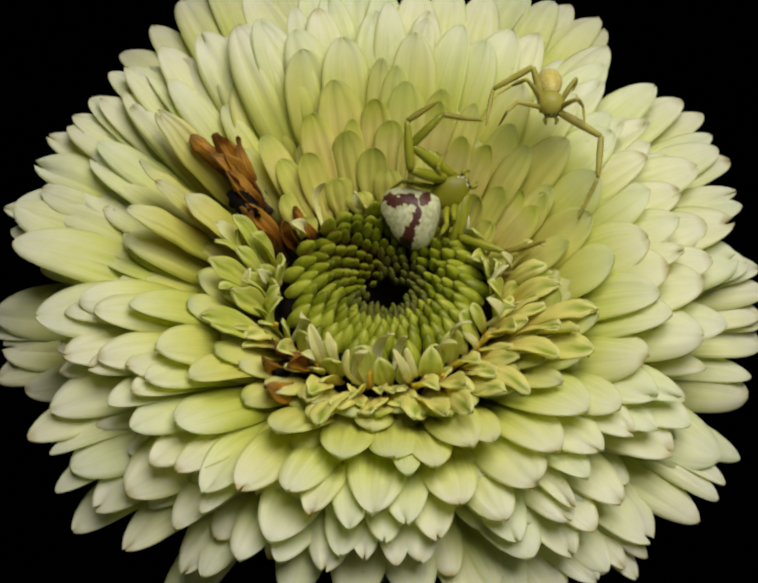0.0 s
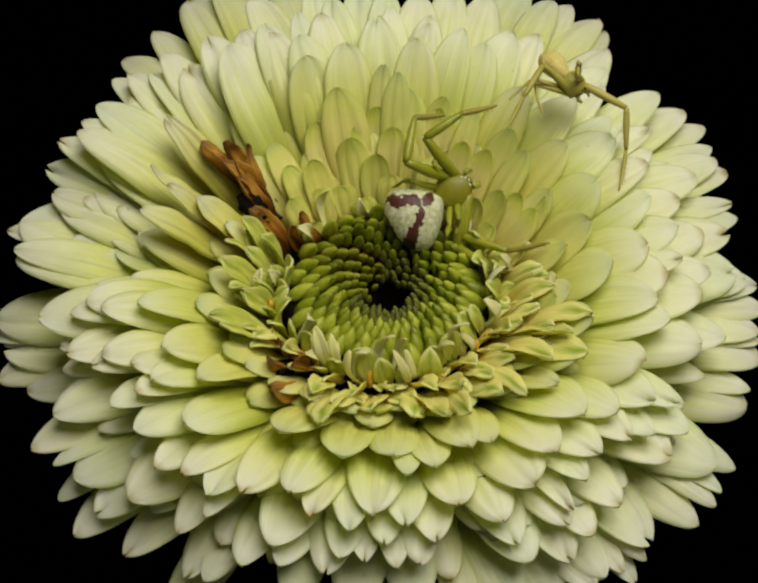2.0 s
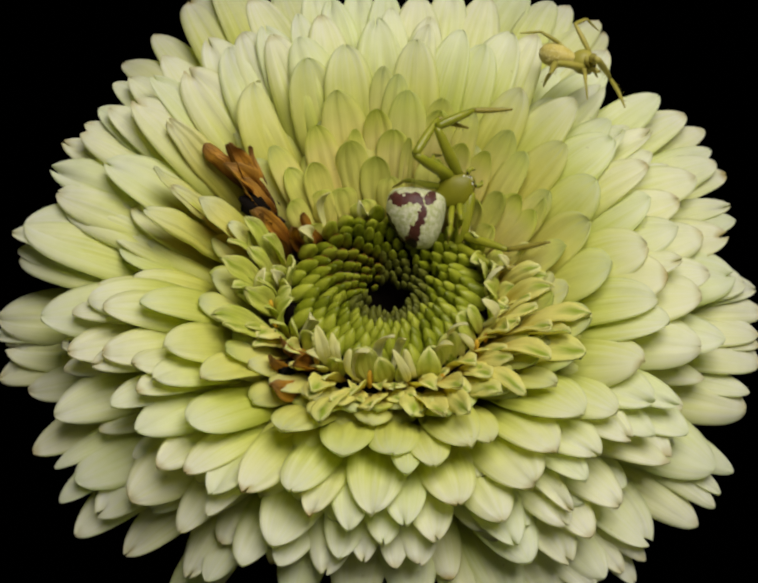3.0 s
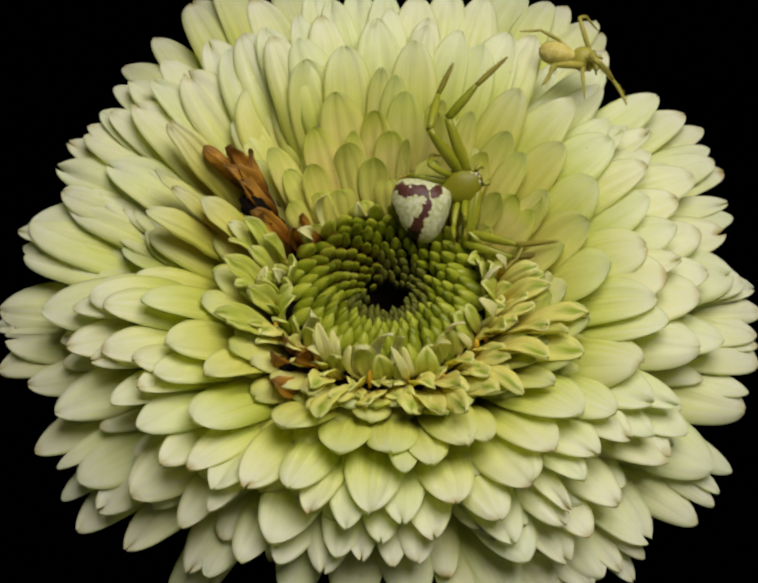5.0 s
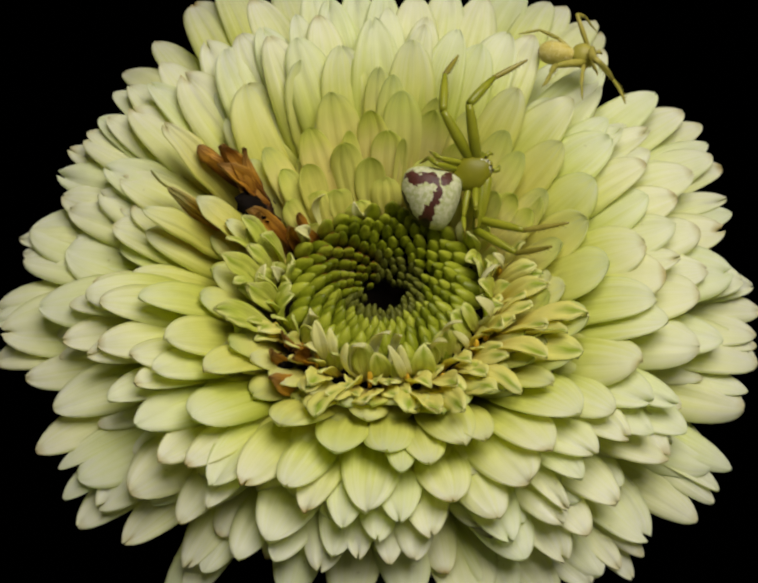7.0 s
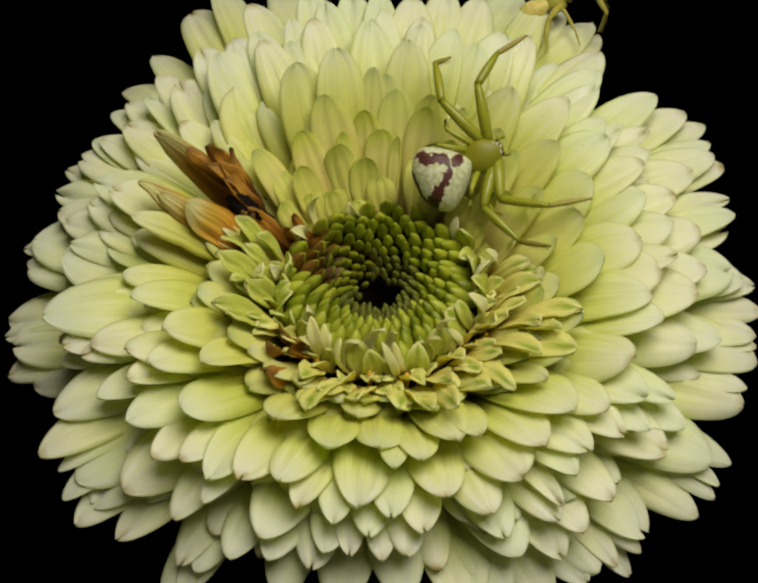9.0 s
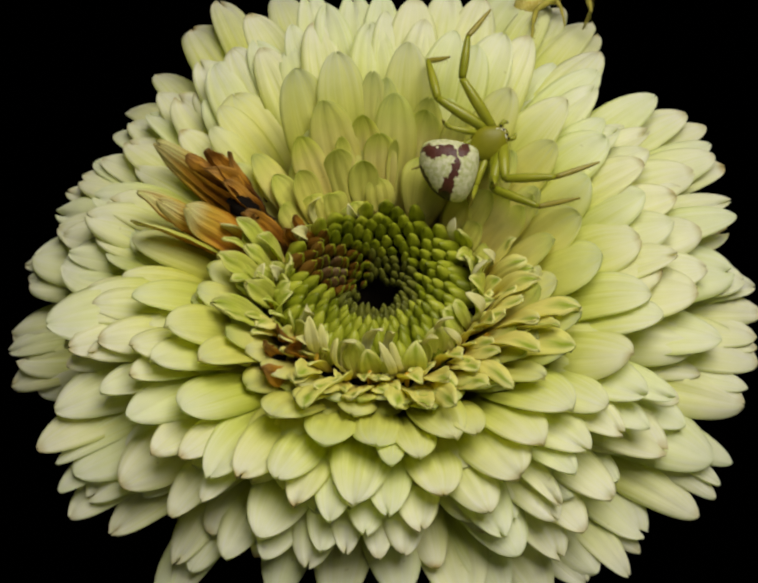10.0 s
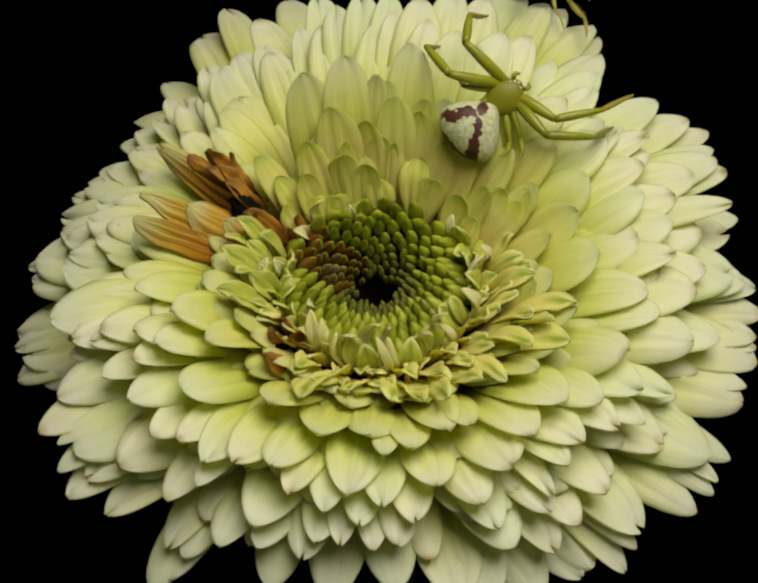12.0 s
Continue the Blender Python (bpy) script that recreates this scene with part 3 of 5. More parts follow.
def build_withered():
    rng = random.Random(11)
    for az, r, w in WITHERED:
        a = radians(az)
        rb, zb = claw(r)
        if 12.5 < r and az < 200:
            rb, zb = 0.70 * r, crown(0.70 * r, a) - 2.6
        base = Vector((rb * math.cos(a), rb * math.sin(a), zb))
        tip = Vector((r * math.cos(a), r * math.sin(a), crown(r, a) + (0.4 if az > 200 or r < 13 else -0.4)))
        curled = rng.choice((-0.5, 0.6))
        verts, faces, uvs, sides = petal_mesh((tip - base).length, w, rng.uniform(-0.08, 0.10), curled, 0.5, rng, 0.5, 0.05, rng.uniform(-0.15, 0.1), 2.4)
        for i, v in enumerate(verts):
            verts[i] = v + MM * (0.55 * noise.noise_vector(v / MM * 0.45 + Vector((r, az, 0))) + 0.14 * noise.noise_vector(v / MM * 2.2 + Vector((az, r, 0))))
        ob = mesh_object("withered_petal", verts, faces, DEAD, flower, "brown shrivelled petal", uvs)
        PETALS.append((ob, base, tip, rng.uniform(-0.6, 0.6), None))
        ob.matrix_basis = Matrix.Translation(base * MM + LIFT) @ petal_frame(base, tip).to_4x4()


build_withered()


def build_hollow():
    """Added black lumps for the shade in the hollows at the foot of the withered petals."""
    for az, near, far, wide in ((148, 11.4, 14.1, 1.05), (227, 10.6, 12.2, 0.6)):
        a = radians(az)
        base = Vector((near * math.cos(a), near * math.sin(a), crown(near, a) - 1.2))
        tip = Vector((far * math.cos(a), far * math.sin(a), crown(far, a) - 0.9))
        half = (tip - base).length / 2

        def ragged(v, d):
            return v * (1 + 0.35 * noise.noise(3.0 * d + Vector((az, 0, 0))))
        verts, faces = ball((half * MM, 0, 0), (half * MM, wide * MM, 0.55 * MM), 14, 18, ragged)
        ob = mesh_object("rotted_tissue", verts, faces, HOLE_SHADE, flower, "black lump standing in for the shade of a hollow")
        PETALS.append((ob, base, tip, 0.0, None))
        ob.matrix_basis = Matrix.Translation(base * MM + LIFT) @ petal_frame(base, tip).to_4x4()


build_hollow()

# petals that are sound at first and turn their brown backs out as they wither: azimuth, reach, width, seconds from and to
WILTING = [(143, 23.0, 3.0, 6.8, 9.2), (155, 21.2, 2.3, 6.6, 9.0), (158, 18.8, 2.2, 5.0, 8.0), (159, 16.5, 3.3, 7.0, 9.0), (165, 20.4, 2.4, 9.2, 11.0), (161, 13.6, 2.0, 9.0, 11.0)]


def build_wilting():
    rng = random.Random(17)
    for az, r, w, start, end in WILTING:
        a = radians(az)
        rb, zb = claw(r)
        base = Vector((rb * math.cos(a), rb * math.sin(a), zb + 1.5))
        tip = Vector((r * math.cos(a), r * math.sin(a), crown(r, a))) + 0.5 * TO_CAMERA
        verts, faces, uvs, sides = petal_mesh((tip - base).length, w, rng.uniform(0.0, 0.04), rng.uniform(-0.06, 0.06), 0.6, rng, 0.58, 0.03)
        for i, v in enumerate(verts):
            verts[i] = v + MM * 0.6 * (v.x / MM / r) * noise.noise_vector(v / MM * 0.5 + Vector((r, az, 0)))
        ob = mesh_object("petal", verts, faces, [PETAL, FADED], flower, "petal withering to orange brown underneath", uvs, sides, 0.8)
        roll = rng.uniform(-0.4, 0.4)
        PETALS.append((ob, base, tip, roll, (start, end)))
        ob.matrix_basis = Matrix.Translation(base * MM + LIFT) @ petal_frame(base, tip, roll).to_4x4()


build_wilting()


# ---- the disc of florets ----
DISC_R = [2.0, 3.2, 4.6, 6.4, 9.0]
DISC_Z = [-1.0, -0.6, 0.0, 0.5, 0.1]


def disc_height(r):
    return float(np.interp(r, DISC_R, DISC_Z))


FAILING = []


def build_disc():
    verts, faces, n = [], [], 40
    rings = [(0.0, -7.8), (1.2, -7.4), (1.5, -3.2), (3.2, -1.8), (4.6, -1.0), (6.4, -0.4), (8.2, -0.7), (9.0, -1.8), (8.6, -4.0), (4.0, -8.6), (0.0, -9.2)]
    for r, z in rings:
        for j in range(n):
            a = 2 * math.pi * j / n
            verts.append(Vector((r * math.cos(a), r * math.sin(a), z)) * MM)
    for i in range(len(rings) - 1):
        for j in range(n):
            k = (j + 1) % n
            faces.append((i * n + j, (i + 1) * n + j, (i + 1) * n + k, i * n + k))
    # core coloured near black so the hole stays dark under the lamp
    disc = mesh_object("disc", verts, faces, HOLE_SHADE, flower, "hollow core packed with green florets, coloured near black as shade")
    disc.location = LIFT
    # one bud: a drop with a blunt, slightly five-lobed tip
    bud, rows, sides = [], 7, 10
    for i in range(rows + 1):
        s = i / rows
        rad = 0.5 * math.sin(math.pi * min(1.0, 0.12 + 0.86 * s)) ** 0.7 * (1.0 - 0.15 * s)
        for j in range(sides):
            a = 2 * math.pi * j / sides
            lobe = 1 + (0.02 + 0.08 * s) * math.cos(5 * a)
            bud.append(Vector((rad * lobe * math.cos(a) + 0.18 * s * s, rad * lobe * math.sin(a), 1.6 * s)) * MM)
    bud_faces = []
    for i in range(rows):
        for j in range(sides):
            k = (j + 1) % sides
            bud_faces.append((i * sides + j, i * sides + k, (i + 1) * sides + k, (i + 1) * sides + j))
    bud_faces.append(tuple(rows * sides + j for j in range(sides)))
    green = mesh_object("floret", bud, bud_faces, FLORET, disc)
    halves = [1 if sum(bud[i].y for i in f) / len(f) > 0.00007 else 0 for f in bud_faces]
    failing = mesh_object("floret", bud, bud_faces, [FLORET, FLORET_BROWN], disc, "green floret withered brown on one flank", None, halves)
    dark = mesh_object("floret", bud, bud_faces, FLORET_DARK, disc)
    mouldy = mesh_object("floret", bud, bud_faces, [FLORET, FLORET_MOULD], disc, "green floret gone grey and mouldy on one flank", None, halves)
    rng = random.Random(3)
    r, i, golden = 1.6, 0, math.pi * (3 - 5 ** 0.5)
    first = [True, True, True, True]
    while r < 8.9:
        size = 0.60 + 0.125 * (r - 2.4)
        if r < 2.3 and rng.random() < 0.45:
            r, i = r + 1.12 * size * size / (2 * math.pi * r), i + 1
            continue
        a = i * golden
        # the small florets round the hole take the shade-darkened green
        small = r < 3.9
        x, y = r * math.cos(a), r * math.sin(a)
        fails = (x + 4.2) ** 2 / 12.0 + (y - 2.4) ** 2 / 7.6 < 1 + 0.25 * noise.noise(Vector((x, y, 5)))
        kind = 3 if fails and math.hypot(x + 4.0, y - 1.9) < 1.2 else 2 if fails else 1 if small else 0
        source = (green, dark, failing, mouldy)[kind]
        if first[kind]:
            ob, first[kind] = source, False
        else:
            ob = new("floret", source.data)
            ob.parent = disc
        lean = radians((-36 - 4 * (r - 4)) * (1 - 0.5 * max(0.0, math.sin(a))) + rng.uniform(-10, 10))
        spot = Vector((r * math.cos(a), r * math.sin(a), disc_height(r) - 0.75 * size)) * MM
        m = Matrix.Translation(spot) @ Matrix.Rotation(a + rng.uniform(-0.15, 0.15), 4, "Z") @ Matrix.Rotation(lean, 4, "Y")
        shape = Matrix.Diagonal((1.1 * size, 1.1 * size, size * rng.uniform(1.15, 1.4) * (1 + 0.3 * max(0.0, math.sin(a))), 1))
        ob.matrix_basis = m @ shape
        if fails:
            # the green flank faces the light at first
            toward = m.to_3x3().inverted() @ TO_CAMERA
            FAILING.append((ob, m, math.atan2(toward.y, toward.x) + math.pi / 2, 7.0 + 0.45 * math.hypot(x + 6.8, y - 2.6) + rng.uniform(-0.3, 0.3)))
        r += 1.12 * size * size / (2 * math.pi * r)
        i += 1
    return disc


disc = build_disc()


def build_styles():
    """Pale curled styles and yellow anthers round the rim of the disc."""
    rng = random.Random(5)
    for az, r, high, curl in ((128, 8.2, 2.2, -1), (141, 8.6, 2.0, 1), (171, 9.4, 2.0, 1), (186, 9.0, 2.4, -1), (212, 8.4, 2.6, 1),
                              (226, 8.8, 2.4, 1), (236, 8.4, 2.8, -1), (244, 8.0, 2.4, -1), (252, 8.6, 2.8, 1), (258, 8.6, 2.4, -1), (265, 8.2, 3.2, 1),
                              (272, 8.0, 2.8, 1), (280, 8.6, 3.2, -1), (287, 8.2, 2.8, -1), (296, 8.6, 2.6, 1), (306, 8.4, 3.2, 1), (318, 8.6, 2.4, -1),
                              (338, 8.2, 3.2, -1), (352, 8.4, 2.6, 1), (32, 8.6, 1.8, 1), (15, 9.2, 2.4, -1), (100, 8.6, 1.8, 1)):
        a = radians(az)
        out, side = Vector((math.cos(a), math.sin(a), 0)), Vector((-math.sin(a), math.cos(a), 0))
        verts, faces, uvs, sides = petal_mesh(high * 1.7, rng.uniform(0.7, 1.2), 0.20 * curl, rng.uniform(-0.3, 0.3), 0.2, rng, 0.7)
        ob = mesh_object("style", verts, faces, STYLE, flower, "pale curled strap")
        base = out * r + Vector((0, 0, -0.6))
        tip = base + out * rng.uniform(-0.6, 0.8) + side * 0.8 * curl + Vector((0, 0, 1.15 * high))
        PETALS.append((ob, base, tip, rng.uniform(-0.8, 0.8), None))
        ob.matrix_basis = Matrix.Translation(base * MM + LIFT) @ petal_frame(base, tip).to_4x4()
    for az in (195, 205, 236, 262, 280, 298, 318, 326, 345, 8):
        a = radians(az + rng.uniform(-3, 3))
        points = [Vector((0, 0, z)) * MM for z in (0, 0.5, 1.0, 1.5)]
        verts, faces = tube(points, [0.14 * MM, 0.2 * MM, 0.24 * MM, 0.12 * MM], 8)
        ob = mesh_object("anther", verts, faces, POLLEN, flower, "yellow anther")
        ob.matrix_basis = Matrix.Translation(Vector((9.6 * math.cos(a), 9.6 * math.sin(a), 0.0)) * MM + LIFT) @ Matrix.Rotation(rng.uniform(-0.6, 0.6), 4, "X")


build_styles()


def build_stem():
    points = [Vector((1.5 * math.sin(k / 4), 0.8 * math.sin(k / 3), -8 - 212 * k / 10)) * MM + LIFT for k in range(11)]
    points[-1].z = 0
    verts, faces = tube(points, [2.6 * MM] * 11, 14)
    mesh_object("stem", verts, faces, STEM, flower, "green ribbed stem")
    rings = [(2.4, -14), (5.5, -12.5), (8.6, -9.5), (10.0, -6.5), (9.4, -5.0), (2.0, -5.0)]
    verts = [Vector((r * math.cos(a), r * math.sin(a), z)) * MM + LIFT for r, z in rings for a in [2 * math.pi * j / 24 for j in range(24)]]
    faces = [(i * 24 + j, i * 24 + (j + 1) % 24, (i + 1) * 24 + (j + 1) % 24, (i + 1) * 24 + j) for i in range(5) for j in range(24)]
    mesh_object("calyx", verts, faces, STEM, flower, "green calyx cup")


build_stem()


# ---- spiders ----
def leg_tube(length, fat, spines=0, curve=0.0, fine=0.6):
    """A leg joint along +X, thickest near its root, with bristles underneath."""
    n = 9
    points = [Vector((length * k / n, 0, curve * length * math.sin(math.pi * k / n))) * MM for k in range(n + 1)]
    radii = [fat * MM * (0.72 + 0.42 * math.sin(math.pi * min(1, 0.15 + 0.8 * k / n))) * (1 - (1 - fine) * (k / n) ** 2) for k in range(n + 1)]
    pieces = [tube(points, radii, 10)]
    for k in range(spines):
        x = length * (0.25 + 0.7 * k / spines)
        for side in (-0.6, 0.6):
            root = Vector((x, side * fat * 0.8, -0.4 * fat)) * MM
            pieces.append(tube([root, root + Vector((0.22, side * 0.34, -0.34)) * MM], [0.035 * MM, 0.006 * MM], 4))
    return joined(*pieces)


def aim(side, az, el):
    """The turn that takes +X to the way given, least twisted from straight out to that side."""
    way = Vector((math.cos(radians(el)) * math.cos(radians(az)), math.cos(radians(el)) * math.sin(radians(az)), math.sin(radians(el))))
    rest = Vector((0.5, 0.85 * side, 0.15)).normalized()
    frame_z = Vector((0, 0, 1))
    y = frame_z.cross(rest).normalized()
    z = rest.cross(y)
    return rest.rotation_difference(way).to_matrix() @ Matrix((rest, y, z)).transposed()


SPIDER_LEGS = []
SPIDER_BELLIES = []


def build_leg(spider, name, hip, lens, fat, mats, rows, spines):
    side = 1 if "L" in name else -1
    leg = mesh_object("leg", *leg_tube(lens[0], fat, 0, 0.05, 0.85), mats[0], spider)
    shin = mesh_object("shin", *leg_tube(lens[1], fat * 0.78, spines, 0.02, 0.75), mats[1], leg)
    foot = mesh_object("foot", *leg_tube(lens[2], fat * 0.5, spines, -0.03, 0.5), mats[2], leg)
    leg.location = Vector(hip) * MM
    SPIDER_LEGS.append((leg, shin, foot, side, hip, lens, rows))


def build_green_spider():
    spider = tagged(new("green_spider"), "green crab spider with a white brown-marked abdomen on the petals", "spider", "crab spiders")
    spider.empty_display_size = 0.004

    def shell(v, d):
        v = v.copy()
        v.y *= 1 - 0.34 * max(0, d.x) ** 1.5 - 0.16 * max(0, -d.x) ** 2
        v.z *= (1.0 + 0.12 * d.x) if v.z > 0 else 0.6
        return v
    verts, faces = ball((0, 0, 0), (1.85 * MM, 1.55 * MM, 0.9 * MM), 20, 24, shell)
    carapace = mesh_object("carapace", verts, faces, SHELL_GREEN, spider, "smooth green carapace")
    speck = random.Random(4)
    band = []
    for k in range(26):
        a = radians(speck.gauss(0, 38))
        d = Vector((math.cos(a) * 0.86, math.sin(a) * 0.86, speck.uniform(0.38, 0.62))).normalized()
        band.append(ball((d.x * 1.80 * MM, d.y * 1.12 * MM, d.z * 0.96 * MM), (speck.uniform(0.04, 0.10) * MM,) * 3, 5, 6))
    mesh_object("eye_band", *joined(*band), EYE_WHITE, carapace, "white speckled band over the eyes")
    for y in (-0.62, -0.24, 0.24, 0.62):
        mesh_object("eye", *ball((1.55 * MM, y * MM, 0.52 * MM), (0.1 * MM,) * 3, 8, 10), BLACK, carapace, "tiny black eye")
    for side in (1, -1):
        pts = [Vector((1.2, 0.35 * side, -0.2)), Vector((1.75, 0.75 * side, 0.15)), Vector((2.0, 0.8 * side, 0.1)), Vector((2.25, 0.55 * side, -0.2))]
        mesh_object("palp", *tube([p * MM for p in pts], [0.2 * MM, 0.22 * MM, 0.2 * MM, 0.1 * MM], 8), LEG_GREEN, spider, "short green palp")

    # abdomen: narrow at the waist, broad and blunt behind
    def belly(v, d):
        v = v.copy()
        v.y *= 1.0 - 0.34 * max(-0.3, d.x) - 0.06 * d.x * d.x
        v.z *= 1.0 if v.z > 0 else 0.8
        v.x += 0.00022 * (1 - abs(d.y))
        return v
    centre = Vector((-3.9, 0, 0.35)) * MM
    verts, faces = ball((0, 0, 0), (2.5 * MM, 2.74 * MM, 2.0 * MM), 110, 150, belly)
    marks = (((2.0, 0.7), (1.2, 0.40), 0.36), ((1.2, 0.35), (0.9, 0.56), 0.28), ((0.9, 0.56), (0.6, 1.3), 0.28), ((0.6, 1.3), (-0.5, 1.75), 0.38),
             ((-0.5, 1.8), (-0.8, 2.2), 0.5), ((0.9, 0.4), (0.42, -0.3), 0.22), ((0.42, -0.3), (-0.85, -1.0), 0.34), ((-0.85, -1.0), (-1.5, -1.5), 0.5))
    kinds = []
    for f in faces:
        p = sum((verts[i] for i in f), Vector()) / len(f) / MM
        q = Vector((p.x, p.y))
        near = 9.0
        for a, b, w in marks:
            a, b = Vector(a), Vector(b)
            s = max(0, min(1, (q - a).dot(b - a) / (b - a).length_squared))
            near = min(near, (q - a - s * (b - a)).length - w)
        near += 0.30 * noise.noise(Vector((q.x, q.y, 3)) * 2.6) + 0.10 * noise.noise(Vector((q.x, q.y, 9)) * 7)
        if (q - Vector((-1.75, -1.8))).length < 0.5 or (p.x < -1.95 and -0.9 < p.z < 0.75 + 0.3 * noise.noise(p * 2)):
            kinds.append(3)
        elif p.z > 0.05 and near < 0:
            kinds.append(1)
        elif p.z < 0.2 + 0.25 * noise.noise(Vector((p.x, p.y, p.z)) * 2):
            kinds.append(2)
        else:
            kinds.append(0)
    for i, v in enumerate(verts):
        verts[i] = v * (1 + 0.012 * noise.noise(v / MM * 5.5))
    abdomen = mesh_object("abdomen", verts, faces, [BELLY_WHITE, BELLY_BROWN, BELLY_GREEN, BLACK], spider, "white granular abdomen with brown three-armed mark", None, kinds)
    abdomen.location = centre
    lens = {"1": ((4.8, 3.6, 3.4), (3.6, 4.2, 3.8)), "2": ((4.7, 4.0, 2.9), (4.0, 4.3, 3.8)), "3": ((2.6, 1.6, 1.6),) * 2, "4": ((2.6, 1.6, 1.6),) * 2}
    hips = {"1": (0.9, 0.9, 0), "2": (0.4, 1.15, 0), "3": (-0.3, 1.15, 0), "4": (-0.9, 0.95, 0)}
    for name, rows in (("L1", GREEN_L1), ("L2", GREEN_L2), ("L3", GREEN_L3), ("L4", GREEN_L4), ("R1", GREEN_R1), ("R2", GREEN_R2), ("R3", GREEN_R3), ("R4", GREEN_R4)):
        x, y, z = hips[name[1]]
        left = name[0] == "L"
        front = name[1] in "12"
        build_leg(spider, name, (x, y if left else -y, z), lens[name[1]][0 if left else 1], 0.46 if front else 0.26,
                  (LEG_GREEN, LEG_GREEN, SHIN_GREEN), rows, 6 if front else 0)
    return spider


def build_yellow_spider():
    spider = tagged(new("yellow_spider"), "small amber yellow crab spider among the back petals", "spider", "crab spiders")
    spider.empty_display_size = 0.003

    def shell(v, d):
        v = v.copy()
        v.y *= 1 - 0.2 * max(0, d.x) ** 2
        return v
    carapace = mesh_object("carapace", *ball((0, 0, 0), (1.15 * MM, 1.1 * MM, 0.8 * MM), 16, 20, shell), SHELL_AMBER, spider, "pale olive carapace")
    for y in (-0.5, -0.2, 0.2, 0.5):
        mesh_object("eye", *ball((0.92 * MM, y * MM, 0.45 * MM), (0.09 * MM,) * 3, 8, 10), BLACK, carapace, "tiny black eye")
    for side in (1, -1):
        pts = [Vector((0.9, 0.3 * side, -0.2)), Vector((1.35, 0.5 * side, 0.0)), Vector((1.6, 0.4 * side, -0.3))]
        mesh_object("palp", *tube([p * MM for p in pts], [0.16 * MM, 0.2 * MM, 0.1 * MM], 8), LEG_AMBER, spider, "short amber palp")

    def belly(v, d):
        v = v.copy()
        v.y *= 1 - 0.2 * d.x
        return v
    verts, faces = ball((0, 0, 0), (1.62 * MM, 1.02 * MM, 1.0 * MM), 24, 28, belly)
    kinds = [1 if (sum((verts[i] for i in f), Vector()) / len(f)).x < -1.50 * MM else 0 for f in faces]
    abdomen = mesh_object("abdomen", verts, faces, [AMBER, BELLY_BROWN], spider, "oval speckled amber abdomen", None, kinds)
    abdomen.location = Vector((-2.35, 0, 0.2)) * MM
    rough = random.Random(9)
    grains = []
    for k in range(150):
        d = Vector((rough.gauss(0, 1), rough.gauss(0, 1), abs(rough.gauss(0, 1)))).normalized()
        place = belly(Vector((1.60 * d.x, 1.0 * d.y, 0.98 * d.z)), d) * MM
        size = rough.uniform(0.04, 0.09) * MM
        grains.append(ball(place, (size, size, 0.6 * size), 4, 6))
    mesh_object("grain", *joined(*grains), GRAIN, abdomen, "pale yellow granules")
    SPIDER_BELLIES.append(abdomen)
    lens = {"L1": (4.0, 3.5, 3.7), "R1": (3.8, 3.7, 3.5), "L2": (2.9, 1.9, 2.0), "R2": (2.9, 1.9, 2.0), "L3": (2.2, 1.4, 1.4), "R3": (3.0, 1.8, 1.8)}
    hips = {"1": (0.675, 0.675, 0), "2": (0.3, 0.86, 0), "3": (-0.225, 0.86, 0)}
    for name, rows in (("L1", YELLOW_L1), ("L2", YELLOW_L2), ("L3", YELLOW_L3), ("R1", YELLOW_R1), ("R2", YELLOW_R2), ("R3", YELLOW_R3)):
        x, y, z = hips[name[1]]
        build_leg(spider, name, (x, y if name[0] == "L" else -y, z), lens[name], 0.33 if name[1] == "1" else 0.21,
                  (LEG_AMBER, LEG_AMBER, LEG_AMBER), rows, 5 if name[1] == "1" else 0)
    return spider


# seconds; place of the carapace in mm; heading in the plane that faces the camera, in degrees
# legs: seconds; azimuth and rise of thigh, shin and foot in the spider's space, in degrees
GREEN_ROWS = [
    (0, 5.48, 7.54, 3.77, 33),
    (0.5, 5.52, 7.60, 3.83, 34),
    (1, 5.56, 7.60, 3.84, 35),
    (1.5, 5.68, 7.51, 3.81, 33),
    (2, 5.72, 7.50, 3.83, 34),
    (2.5, 5.80, 7.48, 3.85, 35),
    (3, 5.92, 7.53, 3.92, 33),
    (5, 6.47, 7.66, 4.27, 28),
    (5.5, 6.67, 7.79, 4.43, 28),
    (6, 6.91, 7.91, 4.60, 27),
    (6.5, 6.99, 8.06, 4.73, 28),
    (7, 7.31, 8.44, 5.03, 29),
    (9, 8.20, 9.63, 5.86, 27),
    (9.5, 8.28, 10.02, 6.14, 30),
    (10, 8.68, 10.54, 6.46, 33),
    (10.5, 8.69, 11.59, 7.09, 40),
    (11, 9.51, 12.28, 7.34, 34),
    (11.5, 9.86, 13.38, 7.68, 39),
    (12, 10.08, 14.28, 8.00, 44),
]
